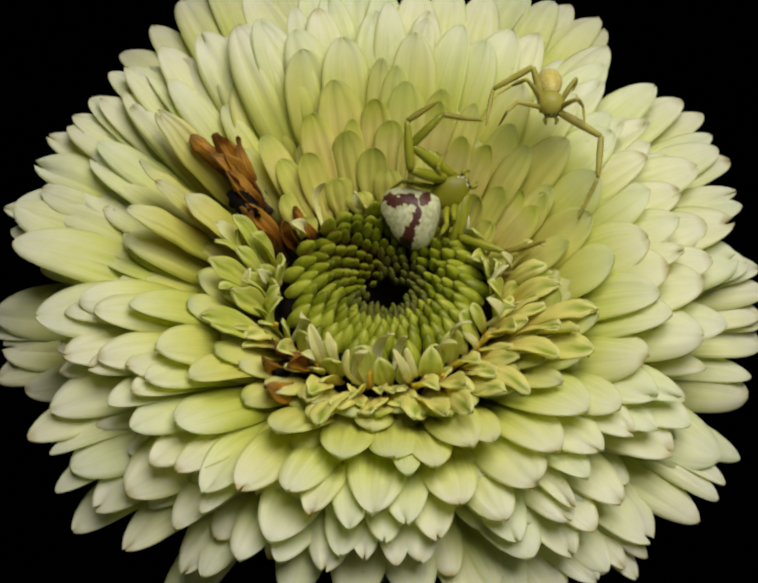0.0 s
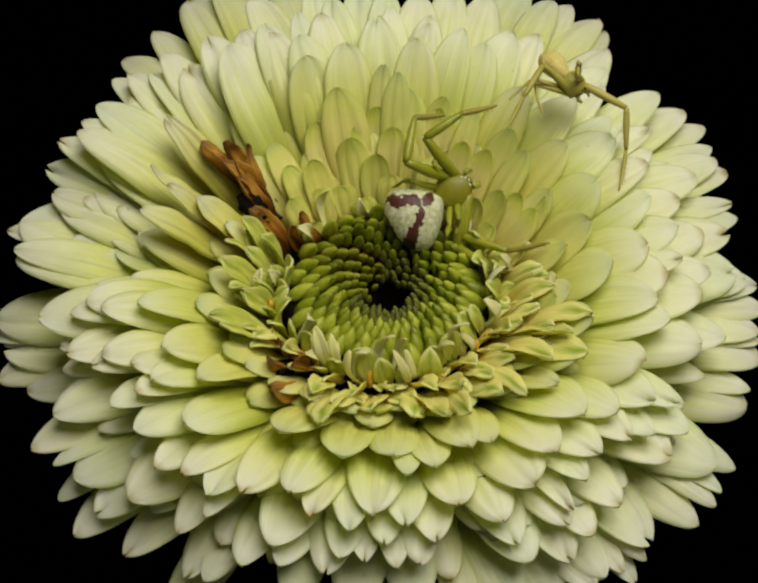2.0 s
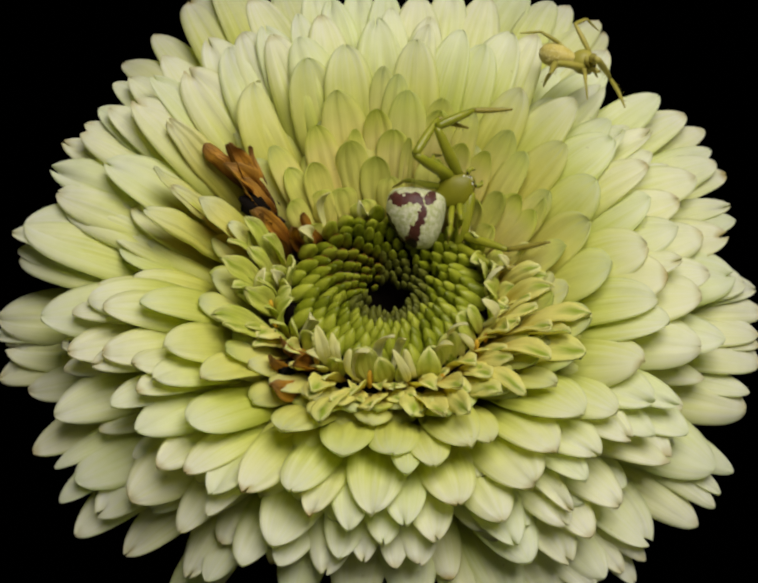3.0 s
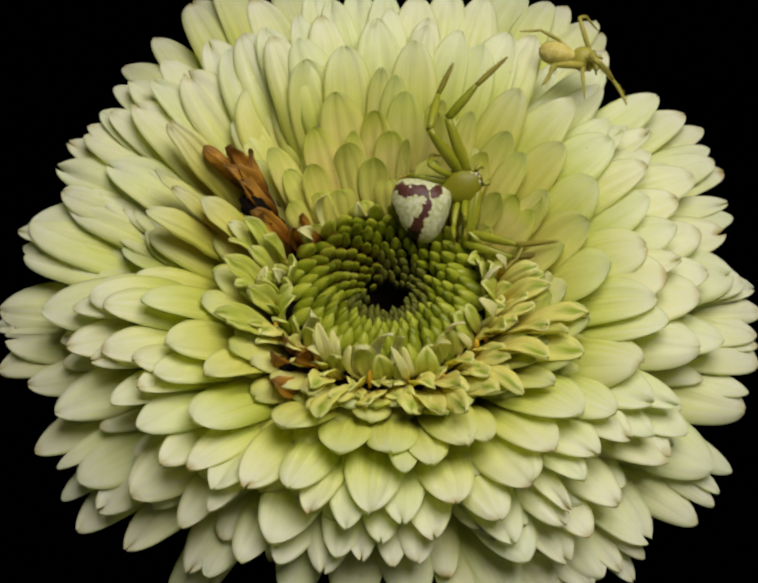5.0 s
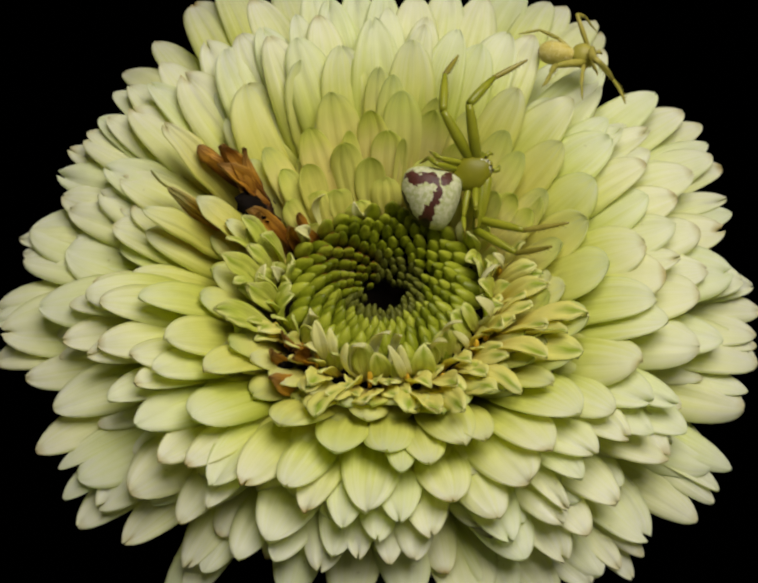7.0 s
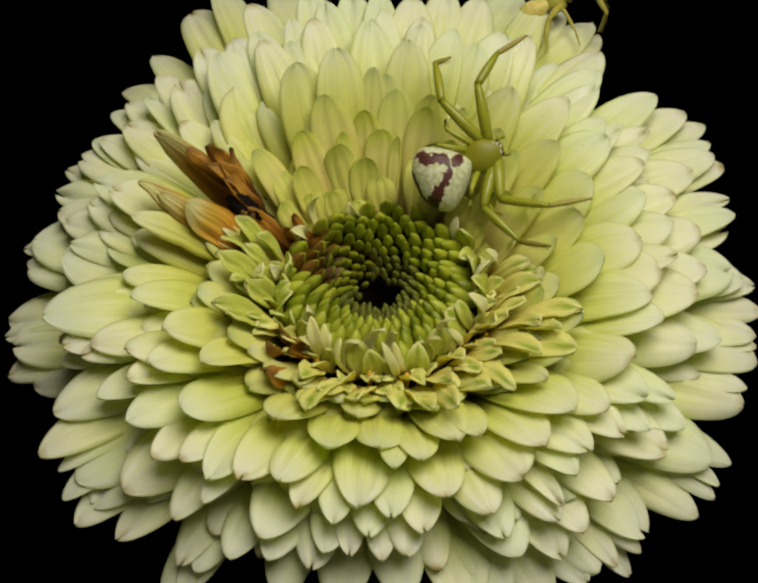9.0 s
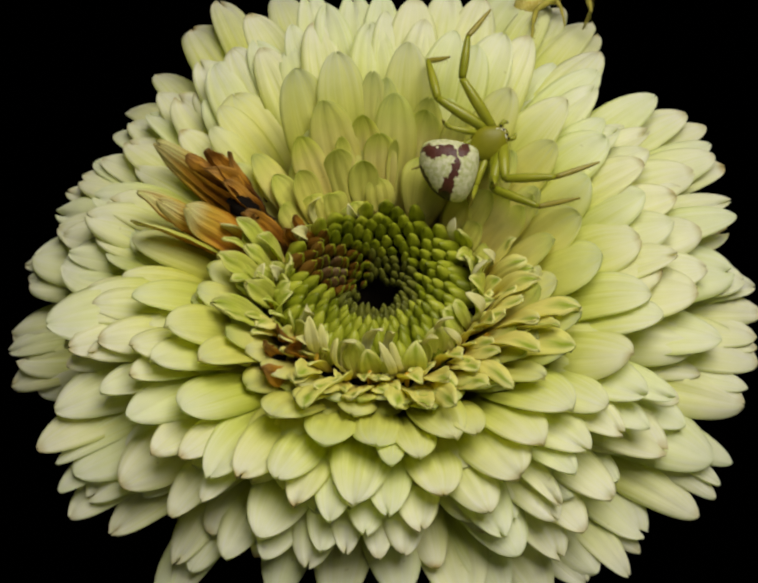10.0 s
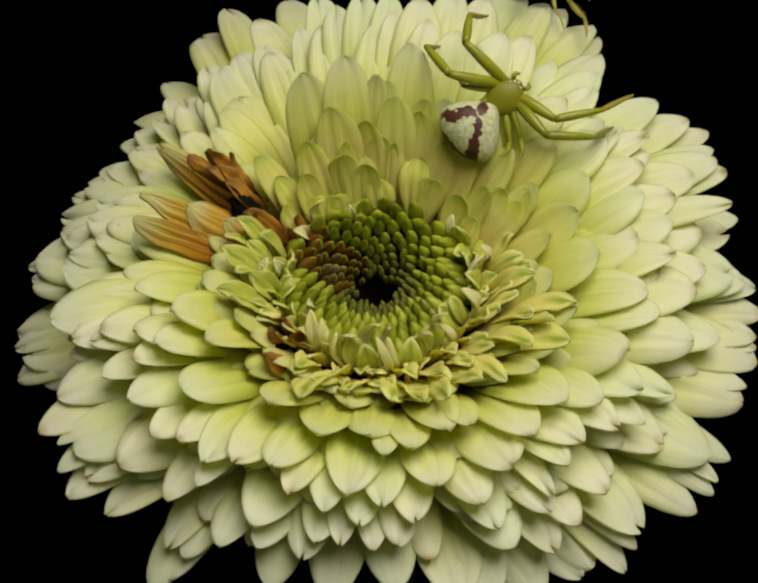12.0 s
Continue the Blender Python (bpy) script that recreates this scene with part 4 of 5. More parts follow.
GREEN_L1 = [
    (0, 113, 25, 11, 5, -40, -16),
    (0.5, 110, 32, 11, 6, -29, -21),
    (1, 109, 34, 11, 6, -23, -20),
    (1.5, 104, 31, 3, -7, -13, -21),
    (2, 98, 34, -0, -3, -19, -24),
    (2.5, 89, 33, -5, -19, -21, -21),
    (3, 84, 26, -8, -17, -30, -15),
    (5, 83, 16, 21, 7, 14, 8),
    (5.5, 75, 26, 22, -14, 11, 8),
    (6, 71, 20, 21, -19, -1, -14),
    (6.5, 70, 6, 19, -31, -3, -6),
    (7, 71, 24, 19, -28, -0, -14),
    (9, 74, 6, 31, -25, 6, -23),
    (9.5, 81, 5, 33, -17, 0, -22),
    (10, 89, 5, 49, -4, 18, -23),
    (10.5, 88, 20, 37, -24, 25, -32),
    (11, 90, 5, 45, -36, 10, -57),
    (11.5, 91, 4, 41, -39, -17, -55),
    (12, 94, 17, 36, -40, -33, -59),
]
GREEN_L2 = [
    (0, 141, 48, 61, 6, -1, 5),
    (0.5, 121, 33, 56, 6, -27, -25),
    (1, 120, 33, 55, 6, -28, -25),
    (1.5, 130, 28, 59, -19, -13, 4),
    (2, 130, 35, 45, -17, -27, -28),
    (2.5, 124, 40, 32, -25, -47, -16),
    (3, 121, 41, 25, -24, -48, -23),
    (5, 100, 25, 48, -36, 36, 8),
    (5.5, 91, 19, 49, -46, 39, -12),
    (6, 89, 4, 54, -38, 49, -13),
    (6.5, 88, 14, 55, -43, 43, -25),
    (7, 92, 17, 57, -35, 28, -40),
    (9, 108, 3, 71, -30, 3, -56),
    (9.5, 110, 3, 68, -33, -6, -53),
    (10, 115, 2, 70, -29, -16, -46),
    (10.5, 119, 1, 60, -35, -30, -38),
    (11, 128, 0, 78, -35, -45, 49),
    (11.5, 126, -0, 75, -42, -61, 51),
    (12, 128, 24, 82, -37, -28, -62),
]
GREEN_R1 = [
    (0, -131, -2, -52, 20, -18, 31),
    (0.5, -133, -2, -55, 19, -21, 29),
    (1, -133, -2, -56, 23, -24, 30),
    (1.5, -130, -2, -51, 26, -22, 31),
    (2, -131, -2, -53, 25, -23, 28),
    (2.5, -131, -2, -54, 29, -24, 27),
    (3, -132, -2, -52, 28, -23, 27),
    (5, -126, -2, -43, 26, -24, 29),
    (5.5, -129, -2, -43, 25, -22, 28),
    (6, -130, 15, -40, 17, -19, 30),
    (6.5, -128, 11, -41, 27, -18, 25),
    (7, -128, -3, -44, 32, -20, 18),
    (9, -115, 23, -36, 23, -17, -13),
    (9.5, -120, 28, -36, 24, -15, -10),
    (10, -124, 37, -32, 15, -14, -4),
    (10.5, -116, 35, -30, -11, -17, 9),
    (11, -86, 49, -24, -11, -11, -13),
    (11.5, -77, 41, -28, 8, -10, -23),
    (12, -79, 18, -32, -12, -17, -31),
]
GREEN_R2 = [
    (0, -137, -2, -66, 16, -33, 8),
    (0.5, -137, -2, -69, 18, -34, 5),
    (1, -136, -2, -69, 21, -34, 5),
    (1.5, -134, -2, -67, 26, -31, 5),
    (2, -135, -2, -66, 27, -31, 5),
    (2.5, -136, -2, -66, 28, -31, 5),
    (3, -135, -2, -64, 29, -29, 5),
    (5, -129, -2, -45, 18, -21, 6),
    (5.5, -129, -2, -43, 4, -16, 35),
    (6, -132, 9, -47, 13, -16, 35),
    (6.5, -130, -2, -49, 10, -15, 42),
    (7, -128, -2, -60, 29, -19, 45),
    (9, -132, 22, -71, 20, -39, 54),
    (9.5, -133, 18, -72, 43, -34, -23),
    (10, -137, 34, -56, 24, -21, -20),
    (10.5, -127, 28, -40, 6, -14, -34),
    (11, -99, 48, -32, -10, -11, -47),
    (11.5, -83, 34, -32, -15, -17, -56),
    (12, -96, 26, -45, -15, -14, -54),
]
GREEN_L3 = [
    (0, 72, 65, 30, -52, 24, -58),
    (0.5, 75, 64, 23, -50, 16, -55),
    (1, 78, 62, 17, -49, 11, -52),
    (1.5, 85, 56, 13, -46, 7, -48),
    (2, 86, 52, 19, -59, 5, -57),
    (2.5, 88, 46, 30, -69, 2, -65),
    (3, 97, 45, 41, -63, -25, -61),
    (5, 131, 34, 48, -51, -28, -49),
    (5.5, 131, 27, 46, -58, -35, -50),
    (6, 133, 14, 43, -63, -54, 51),
    (6.5, 134, 29, 68, -70, -18, -76),
    (7, 141, 33, 102, -71, 94, -74),
    (9, 124, 8, 72, -65, 49, 81),
    (9.5, 129, -0, 99, 77, 35, -71),
    (10, 137, 16, 96, -70, 114, 79),
    (10.5, 153, 30, 98, -67, 90, -77),
    (11, 147, -2, 160, 56, -161, -69),
    (11.5, 136, -2, 114, 71, 74, -70),
    (12, 132, 18, 63, -74, 121, 77),
]
GREEN_L4 = [
    (0, 137, 36, 140, -61, 176, -51),
    (0.5, 137, 36, 139, -61, 175, -51),
    (1, 136, 36, 138, -61, 174, -50),
    (1.5, 136, 32, 139, -60, 176, -50),
    (2, 135, 32, 138, -60, 174, -50),
    (2.5, 134, 30, 137, -60, 174, -50),
    (3, 138, 26, 138, -60, 175, -49),
    (5, 143, 7, 144, -60, 174, 50),
    (5.5, 145, -1, 157, 55, 162, -55),
    (6, 145, 17, 133, -62, 169, -57),
    (6.5, 141, 35, 119, -62, 175, -60),
    (7, 142, 41, 104, -60, -179, -62),
    (9, 144, 20, 129, -68, 161, -69),
    (9.5, 166, -3, 161, 44, 153, -67),
    (10, 178, -3, 173, -3, 164, -2),
    (10.5, 160, -3, 154, 27, 135, -69),
    (11, 161, -4, -170, 32, -151, -61),
    (11.5, 171, -5, -166, -5, -152, 46),
    (12, 179, -5, -162, -5, -154, 15),
]
GREEN_R3 = [
    (0, -131, 62, -137, -70, -145, 64),
    (0.5, -130, 60, -136, -69, -144, 64),
    (1, -129, 60, -135, -69, -143, 63),
    (1.5, -127, 63, -131, -68, -140, 63),
    (2, -127, 63, -130, -67, -139, 62),
    (2.5, -127, 63, -128, -67, -138, 62),
    (3, -125, 61, -125, -66, -135, 61),
    (5, -124, 53, -114, -63, -124, 59),
    (5.5, -126, 47, -113, -62, -123, 58),
    (6, -124, 49, -111, -62, -122, 58),
    (6.5, -119, 51, -112, -62, -122, 58),
    (7, -123, 45, -113, -62, -124, 58),
    (9, -118, -3, -85, 52, -60, 58),
    (9.5, -121, 41, -121, 65, -110, -63),
    (10, -126, 46, -124, 65, -120, -72),
    (10.5, -137, 64, -58, -71, -96, 71),
    (11, -124, 45, -89, 63, -57, -62),
    (11.5, -110, 42, -117, 51, -151, -61),
    (12, -117, -3, -133, 47, -162, 49),
]
GREEN_R4 = [
    (0, -128, 51, -155, 58, -151, -62),
    (0.5, -129, 49, -153, 58, -148, -62),
    (1, -129, 48, -151, 59, -145, -63),
    (1.5, -129, 50, -146, 59, -140, -63),
    (2, -130, 49, -144, 59, -137, -63),
    (2.5, -131, 49, -141, 60, -133, -63),
    (3, -131, 46, -137, 60, -128, -63),
    (5, -130, 31, -120, 59, -108, -62),
    (5.5, -132, 19, -117, 58, -105, -61),
    (6, -130, 23, -116, 55, -103, -61),
    (6.5, -127, 27, -116, 52, -104, -61),
    (7, -130, 16, -118, 49, -105, -61),
    (9, -139, 42, -117, -71, -133, 64),
    (9.5, -143, 22, -126, 62, -121, -63),
    (10, -143, 13, -142, 49, -139, -55),
    (10.5, -144, -4, -145, -4, -152, 21),
    (11, -146, -5, -141, -4, -144, -4),
    (11.5, -116, 56, -136, 55, -131, -65),
    (12, -125, -4, -154, 59, 170, 53),
]
YELLOW_ROWS = [
    (0, 13.67, 11.96, 9.68, -90),
    (0.5, 13.68, 12.22, 9.68, -92),
    (1, 14.31, 12.49, 9.50, -82),
    (1.5, 14.89, 13.21, 9.30, -75),
    (2, 15.68, 14.61, 9.14, -48),
    (2.5, 16.44, 15.98, 8.41, -44),
    (3, 17.09, 19.03, 7.20, -14),
    (5, 17.23, 20.09, 6.43, -12),
    (7, 17.26, 20.75, 6.16, -6),
    (9, 17.23, 41.59, -7.84, 23),
    (9.5, 17.24, 41.64, -7.89, 23),
    (10, 16.79, 42.39, -7.68, 22),
    (10.5, 16.33, 43.91, -6.96, 12),
    (11, 16.34, 44.10, -7.03, 11),
    (12, 16.35, 44.28, -6.99, 9),
]
YELLOW_L1 = [
    (0, 59, 4, -6, 11, -25, -5),
    (0.5, 60, 4, -0, 17, -19, -5),
    (1, 88, 8, 9, -2, -21, -5),
    (1.5, 73, 8, -6, -3, -30, -5),
    (2, 19, 4, -42, -5, -54, 16),
    (2.5, 71, -29, -28, 35, -36, 20),
    (3, -89, 79, -27, -56, -57, 39),
    (5, -85, 73, -25, -52, -60, 47),
    (7, -84, 68, -31, -52, -68, 49),
    (9, -32, 25, -97, 51, -128, -67),
    (9.5, -32, 25, -96, 51, -128, -67),
    (10, -46, 34, -112, 57, -128, -67),
    (10.5, -69, -4, -44, 69, -106, 31),
    (11, -72, -5, -74, 56, -102, 55),
    (12, -69, -5, -71, 52, -102, 51),
]
YELLOW_R1 = [
    (0, -166, 11, -61, -6, -12, 25),
    (0.5, -162, 26, -53, 22, -16, -45),
    (1, -168, 31, -63, 22, -18, -6),
    (1.5, -171, 33, -61, -7, -30, 20),
    (2, -175, 23, -74, 26, -70, 30),
    (2.5, -169, 43, -63, 48, -58, 44),
    (3, -174, 34, -107, 67, -97, -77),
    (5, -168, 33, -114, 70, -113, 61),
    (7, -167, 32, -119, 69, -119, 61),
    (9, -157, 45, -125, 50, -126, 59),
    (9.5, -157, 45, -125, 50, -126, 59),
    (10, -170, 38, -131, 57, -125, 57),
    (10.5, -172, 35, -129, 71, 54, -88),
    (11, -171, 35, -128, 71, 55, -88),
    (12, -170, 35, -126, 71, 57, -88),
]
YELLOW_R2 = [
    (0, -96, 43, -46, 49, -29, -54),
    (0.5, -87, 43, -44, 49, -25, -58),
    (1, -103, 41, -68, 48, -34, -6),
    (1.5, -144, 20, -65, 50, -73, 30),
    (2, -146, 16, -44, 51, -27, 28),
    (2.5, -100, 82, -61, 50, -69, 58),
    (3, -125, 81, -80, 52, -77, 42),
    (5, -120, 73, -80, 51, -82, 46),
    (7, -117, 68, -95, 49, -89, 46),
    (9, -98, 62, -91, 27, -102, 36),
    (9.5, -98, 62, -91, 27, -102, 36),
    (10, -106, 68, -108, 51, -113, 53),
    (10.5, -86, 29, -95, 53, -100, 51),
    (11, -87, 25, -91, 54, -97, 49),
    (12, -90, 16, -81, 57, -90, 44),
]
YELLOW_L2 = [
    (0, 111, 67, 56, -67, -0, 35),
    (0.5, 117, 66, 101, -70, 29, -74),
    (1, 134, 77, 124, -62, 152, -78),
    (1.5, 175, 75, 137, -61, 145, -74),
    (2, -141, 75, 128, -57, 117, -70),
    (2.5, -168, 59, 105, -67, 80, -67),
    (3, 129, -11, 42, -44, -21, -42),
    (5, 120, 7, 34, -61, -31, -35),
    (7, 116, 7, 9, -60, -38, -38),
    (9, -37, 35, 17, -52, -94, 65),
    (9.5, -36, 42, 9, -54, -90, 62),
    (10, -41, 23, -35, 71, -44, -63),
    (10.5, -49, -1, -39, 44, -74, 55),
    (11, -49, -1, -43, 47, -71, 52),
    (12, -48, -1, -52, 52, -66, 44),
]
YELLOW_R3 = [
    (0, -139, 47, -72, -50, -57, 28),
    (0.5, -128, 59, -74, -64, -54, 46),
    (1, -126, 54, -93, -75, -63, 61),
    (1.5, -127, 45, -71, 56, -70, -59),
    (2, -146, 26, -95, 50, -89, 19),
    (2.5, -180, 2, -135, 37, -105, 26),
    (3, 140, 4, 163, 0, -163, -5),
    (5, 138, 4, 164, -1, -166, -5),
    (7, 135, 3, 162, -1, -164, -6),
    (9, 120, 2, 165, 45, -173, 47),
    (9.5, 118, 2, 159, 39, -174, 47),
    (10, 124, 21, 178, 50, 163, -62),
    (10.5, 168, 51, -171, 50, 170, -62),
    (11, 164, 50, -169, 50, 170, -62),
    (12, 157, 45, -165, 49, 168, -62),
]
YELLOW_L3 = [
    (0, 148, 9, 19, -76, -29, 53),
    (0.5, 152, 9, 13, -77, -27, 53),
    (1, 158, 27, -15, -71, -36, 53),
    (1.5, 161, 36, 1, -76, -7, -75),
    (2, 151, 67, 4, -76, 3, -76),
    (2.5, -152, 84, 9, -73, 5, -74),
    (3, -57, 41, -63, 65, -20, -71),
    (5, -54, 37, -73, 66, -33, -75),
    (7, -57, 21, -78, 65, -91, 66),
    (9, -27, 6, -49, 60, -17, -63),
    (9.5, -23, 6, -54, 65, -17, -61),
    (10, -33, 4, -42, 44, -17, -60),
    (10.5, -47, -1, -39, 1, -41, 41),
    (11, -47, -1, -37, 1, -41, 48),
    (12, -47, -1, -32, 2, -40, 59),
]

green_spider = build_green_spider()
yellow_spider = build_yellow_spider()

# ---- how the head sags as it ages: six ways of shifting, each with its strength over time, on a net of 8 x 6 knots ----
SAG_TIMES = [0, 0.5, 1, 1.5, 2, 2.5, 3, 5, 5.5, 6, 6.5, 7, 9, 9.5, 10, 10.5, 11, 11.5, 12]
SAG_1 = ([-1.52, -1.30, -1.13, -1.04, -0.94, -0.78, -0.67, -0.17, 0.00, 0.19, 0.51, 0.81, 3.19, 4.53, 5.21, 5.89, 6.28, 6.62, 6.79],
    [-0.00, 0.31, -0.13, 0.38, -0.22, 0.20, -0.24, 0.10, -0.20, 0.18, -0.17, 0.11, -0.06, 0.05, 0.06, 0.10, 0.10, 0.11, -0.08, 0.22, -0.07, 0.28, -0.24, 0.19, -0.21, 0.15, -0.19, 0.16, -0.08, 0.11, 0.02, 0.09, 0.18, -0.26, -0.01, 0.23, 0.05, 0.31, -0.12, 0.12, -0.20, 0.09, -0.17, 0.12, -0.10, 0.09, 0.00, -0.04, 0.31, -0.52, -0.21, -0.10, -0.06, 0.03, -0.06, -0.03, -0.17, 0.04, -0.15, 0.09, -0.07, 0.07, 0.01, 0.02, 0.43, -0.98, -0.02, -0.73, -0.22, -0.21, -0.12, -0.19, -0.19, -0.00, -0.13, 0.02, 0.01, -0.06, 0.10, -0.05, 0.70, -1.00, 0.41, -0.80, 0.05, -0.34, 0.01, -0.07, 0.03, -0.02, -0.03, -0.03, 0.01, -0.08, 0.12, -0.12])
SAG_2 = ([-2.08, -1.85, -1.61, -1.24, -0.84, -0.57, -0.43, -0.05, 0.00, 0.01, 0.04, 0.03, -0.20, -0.31, -0.37, -0.33, -0.27, -0.19, -0.20],
    [0.35, -0.00, 0.40, 0.38, 0.37, 0.17, 0.05, -0.19, -0.06, -0.07, -0.14, -0.14, -0.12, -0.12, -0.20, -0.12, 0.31, -0.52, 0.35, -0.24, 0.55, 0.17, -0.02, 0.05, -0.02, -0.01, -0.03, -0.09, -0.10, -0.29, -0.37, -0.63, -0.18, 1.00, 0.12, 0.25, 0.65, 0.01, 0.27, 0.10, -0.12, -0.01, -0.24, -0.09, -0.06, -0.32, -0.21, -0.79, 0.61, -0.34, 0.73, 0.53, 0.60, 0.08, 0.09, -0.31, -0.01, -0.24, -0.04, -0.17, 0.01, -0.27, -0.62, -0.41, 0.59, 0.11, 0.41, -0.04, 0.44, -0.26, 0.05, -0.38, -0.06, -0.39, -0.08, -0.14, 0.03, -0.35, -0.41, -0.42, -0.10, -0.12, -0.21, -0.05, 0.20, -0.04, 0.12, -0.12, -0.11, -0.10, -0.19, -0.03, -0.20, -0.15, -0.37, -0.38])
SAG_3 = ([0.23, 0.12, 0.06, -0.03, -0.15, -0.19, -0.21, -0.03, 0.00, -0.06, -0.14, -0.19, -0.84, -1.09, -0.86, -0.10, 0.34, 0.74, 0.88],
    [-0.56, 0.89, -0.34, 0.59, -0.17, 0.36, 0.01, 0.24, -0.01, 0.16, -0.04, 0.13, -0.03, 0.07, -0.01, 0.00, -0.24, 1.00, 0.15, 0.85, -0.07, 0.38, -0.01, 0.34, -0.08, 0.26, -0.14, 0.23, -0.04, 0.11, 0.00, 0.07, 0.06, 0.34, 0.32, 0.30, 0.29, 0.46, 0.11, 0.12, 0.00, 0.08, -0.06, 0.14, -0.01, 0.09, 0.00, 0.10, -0.12, 0.42, 0.17, -0.13, 0.19, 0.03, 0.13, 0.04, 0.09, 0.02, 0.02, 0.08, 0.04, 0.02, 0.11, -0.07, -0.05, 0.70, 0.37, 0.14, 0.28, 0.08, 0.45, -0.23, -0.04, -0.16, 0.07, 0.08, 0.01, -0.12, 0.12, -0.20, 0.10, 0.78, 0.33, -0.15, 0.27, -0.23, 0.45, 0.03, 0.30, 0.07, 0.10, -0.00, 0.02, -0.17, 0.10, -0.28])
SAG_4 = ([0.52, 0.26, 0.01, -0.24, -0.61, -0.71, -0.69, -0.18, 0.00, 0.13, 0.23, 0.41, 0.52, -0.02, -0.13, -0.14, -0.10, -0.10, -0.00],
    [0.55, 0.26, 0.24, 0.60, -0.03, 0.39, -0.14, 0.09, -0.11, 0.23, -0.11, 0.18, -0.02, 0.29, 0.02, 0.55, 0.31, -0.21, 0.07, -0.01, 0.04, 0.32, -0.16, -0.04, -0.09, -0.01, -0.07, -0.02, -0.00, 0.10, -0.04, 0.35, -0.32, 1.00, -0.42, 0.10, 0.04, 0.11, -0.06, 0.25, -0.13, 0.10, 0.06, -0.01, 0.05, 0.00, -0.14, 0.36, 0.51, 0.88, -0.17, 0.15, -0.29, 0.07, -0.31, 0.07, -0.26, 0.02, -0.03, 0.08, -0.06, 0.21, -0.12, 0.81, 0.42, 0.41, -0.19, 0.14, -0.50, 0.15, -0.38, 0.21, -0.18, 0.19, -0.07, 0.00, -0.18, 0.28, -0.28, 0.93, 0.50, 0.11, 0.08, 0.20, -0.00, 0.24, -0.21, 0.13, -0.26, 0.05, -0.19, -0.08, -0.25, 0.10, -0.35, 0.64])
SAG_5 = ([-0.08, -0.04, 0.03, 0.04, 0.11, 0.09, 0.11, 0.05, 0.00, -0.04, -0.06, 0.05, 0.39, 0.08, -0.28, -0.24, -0.16, 0.11, 0.24],
    [1.00, -0.49, 0.33, -0.24, -0.16, 0.12, -0.14, 0.16, -0.14, 0.15, -0.14, 0.19, -0.11, 0.05, -0.01, -0.17, 0.46, -0.48, -0.22, -0.05, -0.52, 0.22, -0.10, 0.15, -0.20, 0.21, -0.21, 0.34, -0.20, 0.19, -0.03, 0.04, 0.45, -0.28, -0.69, 0.15, 0.24, 0.74, -0.04, 0.09, -0.17, 0.05, -0.26, 0.15, -0.22, 0.10, 0.07, -0.18, -0.21, -0.27, -0.17, 0.15, -0.32, 0.18, 0.03, -0.07, 0.02, 0.28, -0.04, 0.25, -0.10, -0.00, 0.18, -0.45, 0.41, 0.50, -0.13, 0.36, -0.20, 0.33, 0.10, 0.14, 0.01, 0.30, 0.02, 0.14, 0.17, -0.27, 0.37, -0.64, 0.66, 0.57, 0.40, 0.66, 0.16, 0.48, 0.00, -0.01, -0.02, 0.05, 0.06, -0.06, 0.22, -0.38, 0.40, -0.71])
SAG_6 = ([-0.21, -0.10, 0.13, 0.27, 0.20, 0.04, -0.00, -0.06, 0.00, 0.16, 0.49, 0.66, -0.12, -0.13, -0.01, -0.04, 0.07, 0.08, -0.05],
    [-0.12, 0.06, -0.13, 0.12, -0.04, 0.04, 0.05, 0.10, 0.07, 0.09, 0.04, 0.03, 0.06, -0.02, 0.02, -0.04, -0.02, 0.01, 0.05, 0.04, -0.21, -0.14, 0.07, -0.17, 0.05, -0.04, -0.01, -0.02, 0.02, 0.01, 0.03, 0.04, -0.55, 0.61, 0.01, 0.22, -0.11, -0.03, -0.03, -0.08, 0.00, -0.00, 0.11, -0.07, 0.05, -0.01, 0.02, -0.09, -0.56, -1.00, 0.08, 0.19, -0.01, 0.15, 0.03, 0.06, 0.06, 0.06, 0.09, 0.01, 0.01, -0.01, -0.02, 0.03, -0.11, -0.18, -0.01, 0.22, -0.14, 0.17, 0.05, 0.05, 0.07, -0.03, 0.08, 0.10, -0.02, 0.11, -0.11, 0.20, 0.22, -0.01, 0.31, 0.17, 0.24, 0.17, 0.06, 0.10, 0.06, 0.08, 0.19, 0.08, 0.20, 0.09, 0.06, 0.19])
SAGS = (SAG_1, SAG_2, SAG_3, SAG_4, SAG_5, SAG_6)
NET_U = [-32 + 64 * i / 7 for i in range(8)]
NET_V = [-25 + 10 * i for i in range(6)]

